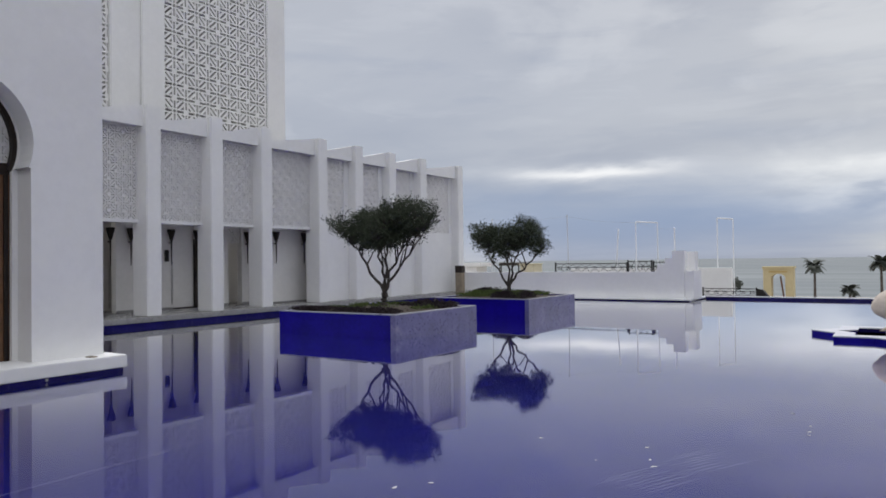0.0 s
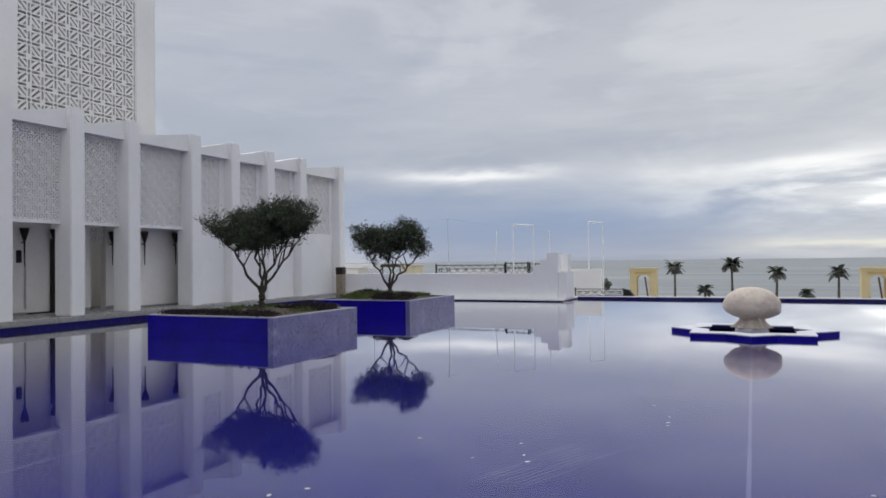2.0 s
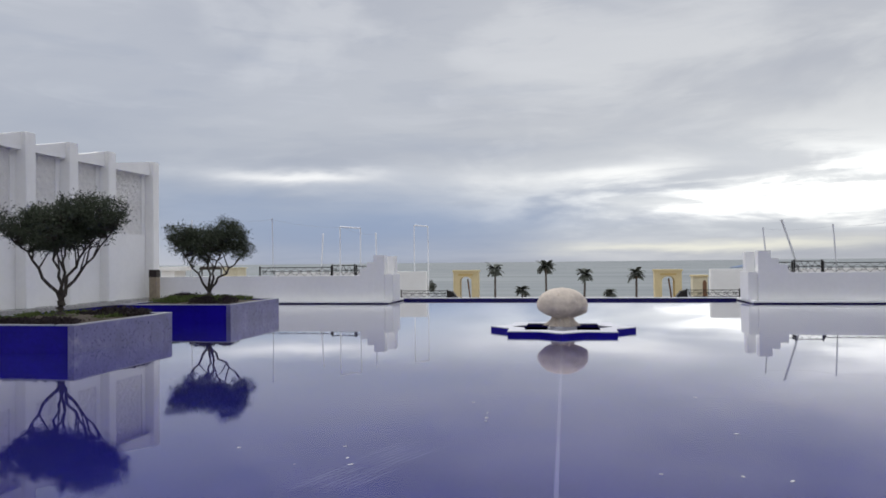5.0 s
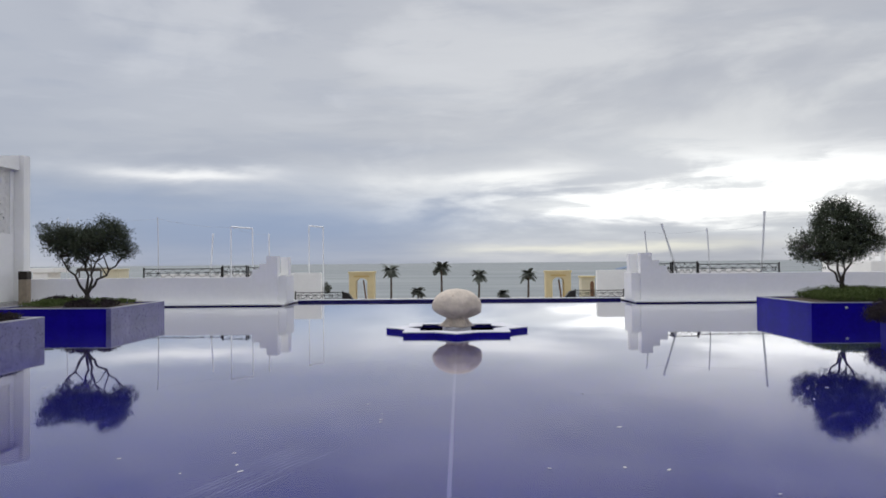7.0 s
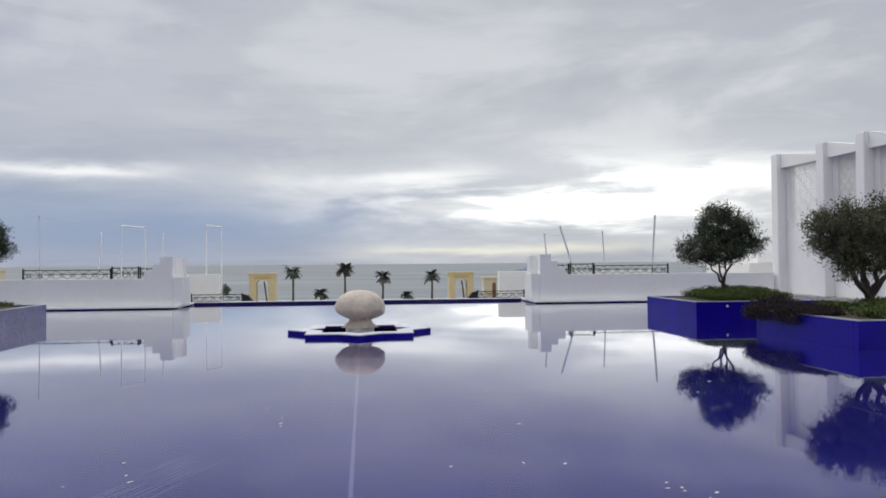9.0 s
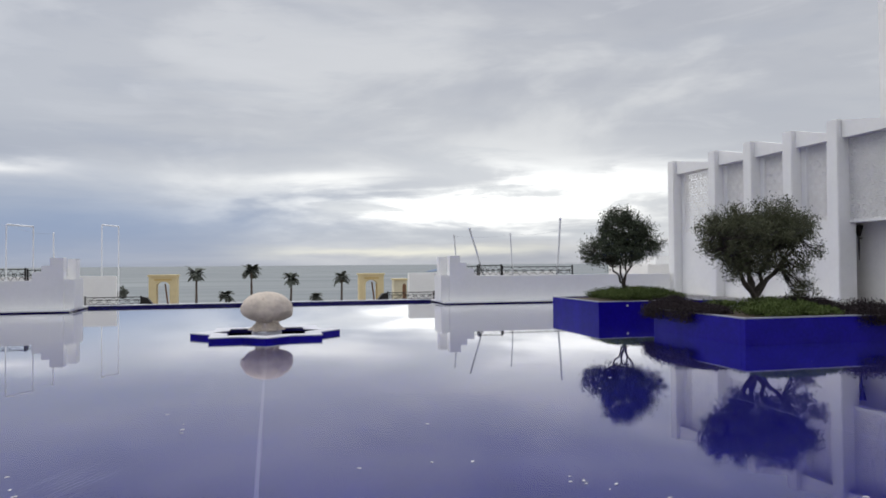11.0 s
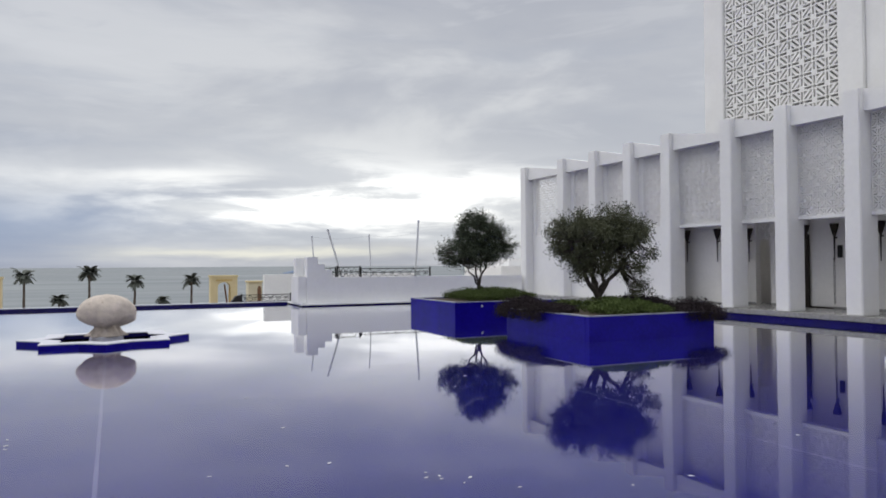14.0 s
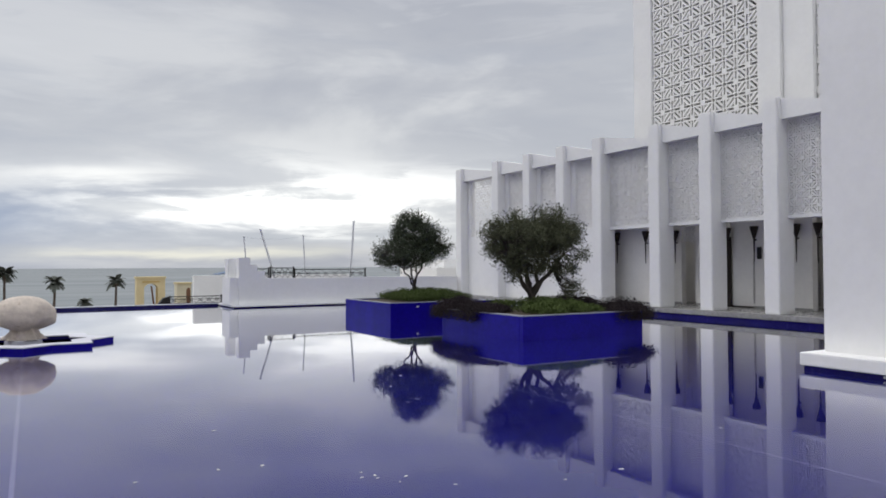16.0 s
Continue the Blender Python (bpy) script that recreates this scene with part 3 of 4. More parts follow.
for s in (-1, 1):
    arcade(s)
    gallery(s)
    tower(s)
    entrance(s)
    for y, x in ((12.6, 20.08), (13.28, 20.08), (14.72, 20.08), (15.72, 20.08), (17.92, 20.08), (18.52, 19.23), (19.95, 19.23)):
        torch(s, y, x)


# ---- stepped end walls, ledges and railings ----
def railing(x0, x1, y, z0, z1, label, posts=(), mat=IRON, step=0.42):
    r = thing("railing", ((x0 + x1) / 2, y, z0), label, "railing", "iron railings")
    part("top_rail", box(x0, x1, y - 0.018, y + 0.018, z1 - 0.035, z1, 0.004), mat, r)
    part("bottom_rail", box(x0, x1, y - 0.018, y + 0.018, z0 + 0.02, z0 + 0.05, 0.004), mat, r)
    part("middle_rail", box(x0, x1, y - 0.014, y + 0.014, (z0 + z1) / 2 + 0.02, (z0 + z1) / 2 + 0.045, 0.004), mat, r)
    for x in (x0, x1, *posts):
        part("post", box(x - 0.03, x + 0.03, y - 0.03, y + 0.03, z0, z1 + 0.05, 0.006), mat, r)
    n = max(2, round((x1 - x0) / step))
    w = (x1 - x0) / n
    for i in range(n):
        a, c = x0 + i * w, x0 + (i + 1) * w
        for p, q in (((a, z0 + 0.05), (c, z1 - 0.04)), ((a, z1 - 0.04), (c, z0 + 0.05))):
            part("bar", tube([(p[0], y, p[1]), (q[0], y, q[1])], [0.009, 0.009], 5), mat, r)
        m = (a + c) / 2
        ring = [(m + 0.085 * math.cos(t), y + 0.008, (z0 + z1) / 2 + 0.085 * math.sin(t)) for t in np.linspace(0, 2 * math.pi, 13)]
        part("ring", tube(ring, [0.010] * 13, 5, close=False), mat, r)
    return r


for s in (-1, 1):
    w = thing("end_wall", (s * 11, 29.8, 0), "low white wall with stepped pillars at the pool's end", "wall", "stepped end walls", "structure")
    part("ledge", box(s * 7.20, s * 17.98, 29.22, EDGE + 0.3, 0.045, 0.115, 0.01), PLASTER, w, "white ledge over the water")
    part("ledge_base", box(s * 7.25, s * 17.98, 29.26, EDGE + 0.3, -0.5, 0.045, 0.006), NAVY, w, "dark blue tile under the ledge")
    part("parapet", box(s * 8.58, s * 18.0, 29.5, 29.85, 0.115, 1.20, 0.003), PLASTER, w)
    part("pillar", box(s * 7.50, s * 7.97, 29.492, 29.95, 0.115, 2.06, 0.004), PLASTER, w)
    part("pillar_step", box(s * 7.97, s * 8.26, 29.495, 29.9, 0.115, 1.76, 0.003), PLASTER, w)
    part("pillar_step", box(s * 8.26, s * 8.58, 29.498, 29.88, 0.115, 1.52, 0.002), PLASTER, w)
    part("return_wall", box(s * 7.15, s * 7.50, 29.6, 30.9, 0.115, 1.24, 0.012), PLASTER, w)
    part("back_pillar", box(s * 7.22, s * 7.55, 30.2, 30.7, 1.24, 2.02, 0.012), PLASTER, w)
    part("upper_terrace", box(s * 7.62, s * 17.98, 29.96, 32.7, 0.12, 1.10, 0.01), PAVING, w, "grey paved terrace behind the wall")
    part("corner_step", box(s * 17.4, s * 17.98, 28.6, 29.215, -0.5, 0.115, 0.01), PLASTER, w)
    structure("terrace_wall", box(s * 7.35, s * 16.0, 37.9, 38.3, -2.5, 1.24, 0.02), PLASTER, "white retaining wall of the lower terrace", "wall")
    lo, hi = sorted((s * 10.66, s * 14.2))
    railing(lo, hi, 31.9, 1.10, 1.565, "dark wrought iron railing above the white end wall")
    lo, hi = sorted((s * 9.52, s * 10.60))
    railing(lo, hi, 31.88, 1.10, 1.64, "taller dense iron railing panel above the end wall", step=0.27)
    lo, hi = sorted((s * 8.90, s * 9.45))
    railing(lo, hi, 31.92, 1.10, 1.60, "short thin iron railing beside the stepped pillar", step=0.27)
    lo, hi = sorted((s * 5.95, s * 8.4))
    structure("kerb", box(s * 5.3, s * 9.0, 36.2, 36.9, -2.2, -0.12, 0.02), PLASTER, "low white kerb below the pool edge", "kerb")
    railing(lo, hi, 36.5, -0.12, 0.26, "low dark iron railing behind the pool edge")
    p = prism([(s * 5.4, -0.12), (s * 5.95, -0.12), (s * 5.9, 0.26), (s * 5.65, 0.20)], 36.3, 36.7, "y")
    tagged(mesh_object("lamp_box", p, IRON), "dark slanted floodlight box behind the pool edge", "floodlight", "floodlight boxes")
structure("lower_terrace", box(-7.15, 7.15, EDGE + 0.65, 34.0, -0.9, -0.3, 0.01), PAVING, "grey paving behind the pool edge", "pavement")

# ---- poles and net ----
def pole(points, r, label="thin white metal pole behind the wall", mat=POLE):
    q = thing("pole", points[0], label, "pole", "white poles")
    part("shaft", tube(points, [r] * len(points), 8), mat, q)
    end = Vector(points[-1])
    part("cap", lathe([(r * 1.3, -0.03), (r * 1.3, 0.02), (r * 0.5, 0.05)], end, 8), mat, q)
    return q


for x0, z0, x1, z1, r in ((8.50, 1.10, 8.35, 3.03, 0.03), (9.78, 1.10, 9.10, 3.35, 0.045), (11.2, 1.10, 11.1, 3.12, 0.03), (13.45, 1.10, 13.65, 3.85, 0.05),
                          (-13.58, 1.10, -13.61, 3.86, 0.022), (-11.22, 1.10, -11.08, 3.09, 0.03), (-8.53, 1.10, -8.53, 3.07, 0.03), (-17.8, 1.10, -17.74, 3.85, 0.022)):
    pole([(x0, 32, z0), ((x0 + x1) / 2 + 0.01, 32, (z0 + z1) / 2), (x1, 32, z1)], r, *(("thin metal pole behind the wall, backlit grey in its colour", POLE_BACKLIT) if x1 > 0 or z1 > 3.5 else ()))
for xa, xb, z, fy, z0 in ((-10.16, -9.36, 3.42, 32.0, 1.10), (-8.13, -7.47, 3.80, 38.9, -2.6)):
    f = thing("goal_frame", ((xa + xb) / 2, fy, z0), "white metal goal-like frame behind the wall", "metal frame", "white frames")
    part("upright", tube([(xa, fy - 0.3, z0), (xa, fy - 0.3, z)], [0.026] * 2), POLE, f)
    part("upright", tube([(xb, fy + 0.3, z0), (xb, fy + 0.3, z - 0.05)], [0.026] * 2), POLE, f)
    part("crossbar", tube([(xa, fy - 0.3, z), (xb, fy + 0.3, z - 0.05)], [0.034] * 2), POLE, f)
for (xa, za), (xb, zb) in (((-17.74, 3.85), (-13.61, 3.84)), ((-13.61, 3.84), (-10.16, 3.40)), ((-10.16, 3.40), (-8.53, 3.05)), ((8.35, 3.0), (11.1, 3.08)), ((11.1, 3.08), (13.65, 3.3))):
    pts = [(xa + (xb - xa) * k / 10, 32, za + (zb - za) * k / 10 - 0.10 * math.sin(math.pi * k / 10)) for k in range(11)]
    tagged(mesh_object("cable", tube(pts, [0.004] * 11, 5), NET), "thin slack cable between the white poles", "cable", "cables")

# ---- planters and trees ----
def planter(s, y0, y1):
    x0, x1, h, t = 9.63, 13.32, 0.56, 0.14
    p = thing("planter", (s * (x0 + x1) / 2, (y0 + y1) / 2, 0), "square planter of deep blue glazed tiles in the pool", "planter", "planters in the pool")
    for a in ((x0 + (t if s < 0 else 0), x1, y0, y0 + t), (x0 + (t if s < 0 else 0), x1, y1 - t, y1), (x0, x0 + t, y0 + t, y1 - t), (x1 - t, x1, y0 + t, y1 - t)):
        # left planters: the side towards the pool is paler grey-blue with pale patches
        pale_side = s < 0 and a[1] == x0 + t
        part("side", box(s * a[0], s * a[1], a[2] - (t if pale_side else 0), a[3] + (t if pale_side else 0), -0.15, h - 0.022, 0.006), BLUE_PALE if pale_side else BLUE, p, "paler grey-blue tiles with pale patches" if pale_side else "")
        part("rim", box(s * a[0], s * a[1], a[2] - (t if pale_side else 0), a[3] + (t if pale_side else 0), h - 0.022, h, 0.004), RIM_GREY, p, "thin grey rim")
    bm = bmesh.new()
    n = 14
    grid = [[bm.verts.new((s * (x0 + t + (x1 - x0 - 2 * t) * i / n), y0 + t + (y1 - y0 - 2 * t) * j / n, h - 0.06 + 0.10 * math.sin(math.pi * i / n) * math.sin(math.pi * j / n) + 0.02 * random.random())) for j in range(n + 1)] for i in range(n + 1)]
    for i in range(n):
        for j in range(n):
            bm.faces.new((grid[i][j], grid[i + 1][j], grid[i + 1][j + 1], grid[i][j + 1]))
    part("soil", bm, SOIL, p, "dark planted soil")
    return p


for s in (-1, 1):
    planter(s, 13.0, 16.6)
    planter(s, 19.74, 23.3)


def leaf_quads(spots, length, width, rng, lift=0.2):
    """Small pointed leaves in one mesh: verts and faces."""
    verts, faces = [], []
    for p in spots:
        d = Vector((rng.gauss(0, 1), rng.gauss(0, 1), rng.gauss(lift, 0.8)))
        if d.length < 0.1:
            d = Vector((1, 0, 0))
        d.normalize()
        w = d.orthogonal().normalized()
        w.rotate(Matrix.Rotation(rng.uniform(0, 6.28), 3, d))
        l, b_ = length * rng.uniform(0.6, 1.3), width * rng.uniform(0.7, 1.2)
        k = len(verts)
        verts += [tuple(p), tuple(p + d * l * 0.5 + w * b_), tuple(p + d * l), tuple(p + d * l * 0.5 - w * b_)]
        faces.append((k, k + 1, k + 2, k + 3))
    return verts, faces


def leaf_object(name, spots, length, width, rng, mat, parent=None, label="", lift=0.2):
    verts, faces = leaf_quads(spots, length, width, rng, lift)
    me = bpy.data.meshes.new(name)
    me.from_pydata(verts, [], faces)
    me.materials.append(mat)
    ob = new(name, me)
    if parent:
        ob.parent = parent
        ob.matrix_parent_inverse = Matrix.Translation(parent.location).inverted()
    return tagged(ob, label)


def olive(base, stems, blobs, count, seed, mat, label, leaf=(0.076, 0.012), trunk_r=0.10):
    """stems: lists of points from the fork up; blobs: (centre, radii) of the crown's masses."""
    rng = random.Random(seed)
    t = thing("olive_tree", base, label, "tree", "olive trees")
    base = Vector(base)
    fork = Vector(stems[0][0])
    pts = [base + (fork - base) * k / 4 + Vector((rng.gauss(0, 0.015), rng.gauss(0, 0.015), 0)) * (0 < k < 4) for k in range(5)]
    part("trunk", tube(pts, [trunk_r * f for f in (1.5, 1.1, 1.0, 0.95, 0.9)], 10), BARK, t)
    ends = []
    for st in stems:
        st = [Vector(p) for p in st]
        fine_pts = [st[0]]
        for p, q in zip(st, st[1:]):
            for k in range(1, 4):
                fine_pts.append(p.lerp(q, k / 3) + Vector((rng.gauss(0, 0.035), rng.gauss(0, 0.035), rng.gauss(0, 0.02))))
        n = len(fine_pts)
        part("limb", tube(fine_pts, [trunk_r * 0.46 * (1 - 0.75 * k / (n - 1)) for k in range(n)], 7), BARK, t)
        ends.append(fine_pts)
        for f, side in ((0.45, 1), (0.6, -1), (0.75, 1)):
            k0 = int(f * (n - 1))
            src = fine_pts[k0]
            goal = Vector(min((c for c, _ in blobs), key=lambda c: (Vector(c) - src).length + rng.uniform(0, 0.8)))
            goal = src.lerp(goal, 0.75) + Vector((0.16 * side, rng.gauss(0, 0.2), 0.12))
            if goal.z < src.z + 0.1:
                continue
            bend = src.lerp(goal, 0.5) + Vector((rng.gauss(0, 0.06), rng.gauss(0, 0.06), 0.06))
            part("bough", tube([src, src.lerp(bend, 0.5), bend, goal], [trunk_r * 0.22, trunk_r * 0.18, trunk_r * 0.14, 0.006], 6), BARK, t)
    twig = bmesh.new()
    spots = []
    total = sum(r[0] * r[1] * r[2] for _, r in blobs)
    for c, r in blobs:
        c = Vector(c)
        k = int(count * r[0] * r[1] * r[2] / total)
        sprays = max(14, k // 24)
        for _ in range(sprays):
            d = Vector((rng.gauss(0, 1), rng.gauss(0, 1), rng.gauss(0.1, 1))).normalized()
            f = rng.uniform(0.25, 1.08) ** 0.6
            p = c + Vector((d.x * r[0], d.y * r[1], d.z * r[2])) * f
            if noise.noise(p * 2.6 + Vector((seed, 0, 0))) < -0.22:
                continue
            src = min((q for e in ends for q in e[len(e) // 2:]), key=lambda q: (q - p).length)
            mid = src.lerp(p, 0.5) + Vector((0, 0, -0.05))
            tube([src, mid, p], [0.008, 0.005, 0.002], 4, twig, close=False)
            out = (p - c).normalized() * 0.6 + Vector((rng.gauss(0, 0.5), rng.gauss(0, 0.5), rng.gauss(0.45, 0.4)))
            out.normalize()
            length = rng.uniform(0.18, 0.36)
            for q in range(k // sprays):
                g = rng.random()
                spots.append(p + out * length * (g - 0.35) + Vector((rng.gauss(0, 0.05), rng.gauss(0, 0.05), rng.gauss(0, 0.05))))
    part("branchwork", twig, BARK, t)
    leaf_object("crown", spots, leaf[0], leaf[1], rng, mat, t, "small grey-green leaves", lift=0.7)
    return t


olive((-11.52, 15.0, 0.55),
      [[(-11.50, 15.0, 0.95), (-11.85, 14.95, 1.5), (-12.30, 14.9, 2.1), (-12.75, 14.8, 2.6)],
       [(-11.50, 15.0, 0.95), (-11.62, 15.1, 1.5), (-11.75, 15.2, 2.1), (-11.9, 15.3, 2.7)],
       [(-11.50, 15.0, 0.95), (-11.35, 14.9, 1.4), (-11.25, 14.8, 2.0), (-11.2, 14.7, 2.7)],
       [(-11.50, 15.0, 0.95), (-11.20, 15.05, 1.4), (-10.75, 15.1, 1.95), (-10.25, 15.2, 2.6)],
       [(-11.50, 15.0, 0.95), (-11.45, 15.2, 1.5), (-11.3, 15.6, 2.1), (-11.1, 16.0, 2.6)]],
      [((-12.45, 14.9, 2.72), (0.55, 0.7, 0.36)), ((-11.6, 15.0, 2.32), (0.55, 0.6, 0.26)), ((-10.75, 15.0, 2.45), (0.45, 0.5, 0.25)), ((-11.8, 15.2, 2.70), (0.75, 0.85, 0.42)), ((-10.9, 15.1, 2.85), (0.72, 0.85, 0.46)), ((-10.42, 15.0, 2.95), (0.48, 0.65, 0.40)), ((-11.3, 14.6, 2.45), (0.7, 0.6, 0.32)), ((-12.2, 15.1, 2.35), (0.40, 0.5, 0.25))],
      40000, 3, LEAF, "olive tree with bare forked stems and a wide flat crown")
olive((-11.26, 21.5, 0.58),
      [[(-11.25, 21.5, 0.85), (-11.5, 21.4, 1.3), (-11.85, 21.3, 1.8), (-12.2, 21.2, 2.4)],
       [(-11.25, 21.5, 0.85), (-11.3, 21.6, 1.4), (-11.4, 21.8, 2.0), (-11.4, 21.9, 2.6)],
       [(-11.25, 21.5, 0.85), (-11.1, 21.4, 1.3), (-10.85, 21.3, 1.8), (-10.6, 21.2, 2.5)],
       [(-11.25, 21.5, 0.85), (-10.95, 21.6, 1.3), (-10.45, 21.7, 1.75), (-10.1, 21.7, 2.2)]],
      [((-12.1, 21.4, 2.62), (0.48, 0.6, 0.36)), ((-12.0, 21.4, 2.25), (0.40, 0.5, 0.28)), ((-11.4, 21.5, 2.45), (0.70, 0.75, 0.45)), ((-10.55, 21.4, 2.62), (0.55, 0.65, 0.50)), ((-10.15, 21.5, 2.2), (0.34, 0.45, 0.30)), ((-11.55, 21.5, 1.95), (0.35, 0.4, 0.25))],
      28000, 5, LEAF, "smaller olive tree with forked stems and an open crown")
olive((11.38, 21.5, 0.58),
      [[(11.40, 21.5, 1.0), (11.50, 21.5, 1.5), (11.45, 21.5, 2.1), (11.4, 21.4, 3.0)],
       [(11.40, 21.5, 1.0), (11.1, 21.4, 1.35), (10.7, 21.3, 1.7), (10.2, 21.2, 2.1)],
       [(11.40, 21.5, 1.0), (11.65, 21.6, 1.6), (12.0, 21.7, 2.1), (12.4, 21.7, 2.5)],
       [(11.40, 21.5, 1.0), (11.45, 21.8, 1.6), (11.2, 22.1, 2.2), (11.0, 22.3, 2.8)]],
      [((11.4, 21.5, 2.75), (0.80, 0.8, 0.62)), ((10.55, 21.4, 2.05), (0.68, 0.7, 0.48)), ((12.1, 21.5, 2.35), (0.62, 0.7, 0.55)), ((11.3, 21.3, 2.0), (0.75, 0.7, 0.42)), ((11.2, 21.5, 3.2), (0.45, 0.5, 0.30))],
      38000, 7, LEAF, "round-crowned olive tree on a bent trunk", trunk_r=0.085)
olive((11.40, 15.0, 0.55),
      [[(11.40, 15.0, 0.85), (11.0, 14.9, 1.35), (10.6, 14.8, 1.9), (10.2, 14.7, 2.4)],
       [(11.40, 15.0, 0.85), (11.3, 15.1, 1.4), (11.2, 15.2, 2.1), (11.1, 15.2, 2.7)],
       [(11.40, 15.0, 0.85), (11.6, 15.0, 1.4), (11.9, 14.9, 2.1), (12.2, 14.9, 2.8)],
       [(11.40, 15.0, 0.85), (11.8, 15.1, 1.3), (12.4, 15.2, 1.8), (12.9, 15.2, 2.3)],
       [(11.40, 15.0, 0.85), (11.5, 15.3, 1.4), (11.6, 15.6, 2.0), (11.7, 15.9, 2.5)]],
      [((10.35, 14.9, 2.25), (0.45, 0.6, 0.45)), ((11.0, 15.0, 2.25), (0.60, 0.8, 0.55)), ((11.85, 15.0, 2.45), (0.66, 0.8, 0.55)), ((12.5, 15.1, 2.35), (0.48, 0.6, 0.40)), ((10.85, 14.9, 1.60), (0.34, 0.4, 0.32)), ((11.35, 14.95, 1.75), (0.45, 0.5, 0.40)), ((12.35, 14.9, 1.65), (0.40, 0.45, 0.30)), ((12.80, 15.0, 0.98), (0.26, 0.35, 0.30)), ((13.15, 15.0, 1.95), (0.20, 0.3, 0.14)), ((10.25, 14.9, 2.70), (0.16, 0.3, 0.20)), ((10.9, 15.0, 2.82), (0.18, 0.3, 0.26)), ((11.5, 14.9, 2.92), (0.16, 0.25, 0.26)), ((12.15, 14.9, 3.02), (0.24, 0.3, 0.22)), ((12.85, 15.0, 2.78), (0.22, 0.3, 0.22))],
      56000, 9, LEAF_WARM, "dense bushy olive tree branching low over the planter", trunk_r=0.16)


def shrubs(name, areas, count, mat, seed, label, length=0.075, width=0.017):
    """Low planting. areas: (x, y, z, rx, ry, height)."""
    rng = random.Random(seed)
    spots = []
    for x, y, z, rx, ry, h in areas:
        tufts = [(rng.uniform(-1, 1), rng.uniform(-1, 1), rng.uniform(0.55, 1.0)) for _ in range(max(6, count // len(areas) // 60))]
        for _ in range(count // len(areas)):
            u, v, tall = rng.choice(tufts)
            dome = math.sqrt(max(0.12, 1 - 0.75 * max(abs(u), abs(v)) ** 2))
            spots.append(Vector((x + rx * u + rng.gauss(0, 0.09), y + ry * v + rng.gauss(0, 0.09), z + h * dome * tall * rng.random() ** 0.6)))
    ob = leaf_object(name, spots, length, width, rng, mat, lift=0.8)
    return tagged(ob, label, "plants", kind="stuff")


shrubs("low_plants", [(11.4, 14.6, 0.55, 1.0, 1.3, 0.34), (11.3, 13.6, 0.55, 0.8, 0.4, 0.22)], 15000, GRASS, 21, "fresh green low plants round the olive tree", 0.085, 0.017)
shrubs("low_plants", [(11.6, 21.2, 0.55, 1.2, 1.05, 0.44)], 20000, GRASS, 22, "fresh green low plants filling the planter", 0.06, 0.014)
shrubs("low_plants", [(-11.5, 15.4, 0.55, 1.4, 1.1, 0.08)], 2200, GRASS, 23, "sparse green ground cover in the planter")
shrubs("low_plants", [(-11.6, 21.6, 0.55, 1.3, 1.2, 0.20)], 5500, GRASS, 24, "green low plants in the planter")
shrubs("purple_shrubs", [(13.0, 13.35, 0.30, 0.55, 0.50, 0.62), (12.9, 15.2, 0.5, 0.5, 0.9, 0.42), (9.80, 15.9, 0.28, 0.32, 1.05, 0.66), (10.2, 16.6, 0.30, 0.6, 0.35, 0.62), (9.95, 14.9, 0.50, 0.3, 0.6, 0.28)], 70000, PURPLE, 25, "dark purple shrubs spilling over the planter's edge", 0.05, 0.011)
shrubs("purple_shrubs", [(-10.6, 15.9, 0.52, 0.6, 0.5, 0.24), (-10.9, 13.6, 0.52, 0.9, 0.3, 0.14), (-12.8, 13.7, 0.52, 0.5, 0.4, 0.10)], 7000, PURPLE, 26, "dark reddish shrubs along the planter's edge")
shrubs("purple_shrubs", [(-10.6, 20.6, 0.52, 0.7, 0.5, 0.26), (-12.6, 22.4, 0.5, 0.6, 0.5, 0.3)], 5000, PURPLE, 27, "dark reddish shrubs along the planter's edge")

# ---- clam fountain on its star-shaped base ----
CX, CY = 0.0, 18.2


def star(half):
    """Outline of an eight-pointed star of two squares."""
    tip, notch = half * math.sqrt(2), half * math.sqrt(2) * 0.7654
    return [(CX + r * math.sin(a), CY + r * math.cos(a)) for k in range(16) for r, a in (((tip * (0.94 if k % 8 == 0 else 1.0) if k % 2 == 0 else notch), math.pi * k / 8),)]


fountain = thing("fountain_base", (CX, CY, -0.15), "eight-pointed star basin of dark blue tiles with white rim", "fountain")


def star_ring(o, i, z0, z1):
    bm = bmesh.new()
    a, c = star(o), star(i)
    v = [[bm.verts.new((*p, z)) for p in pts] for pts, z in ((a, z0), (a, z1), (c, z1), (c, z0))]
    for k in range(16):
        j = (k + 1) % 16
        for q in range(4):
            r0, r1 = v[q], v[(q + 1) % 4]
            bm.faces.new((r0[k], r0[j], r1[j], r1[k]))
    return bm


part("basin_wall", star_ring(1.262, 1.20, -0.15, 0.085), BLUE, fountain, "dark blue glazed tile wall")
part("rim", star_ring(1.272, 0.90, 0.085, 0.108), RIM, fountain, "broad white stone rim")
part("inner_wall", star_ring(1.0, 0.915, -0.15, 0.083), NAVY, fountain, "dark navy tiled inner wall")
part("basin_floor", prism(star(0.91), -0.15, -0.10, "z"), NAVY, fountain)
bm = bmesh.new()
bm.faces.new([bm.verts.new((*p, 0.0)) for p in star(0.913)])
part("basin_water", bm, WATER, fountain, "still water in the basin").visible_shadow = False
part("plinth", lathe([(0.36, -0.12), (0.36, 0.10), (0.33, 0.13)], (CX, CY, 0), 20), RIM, fountain, "pale round plinth")

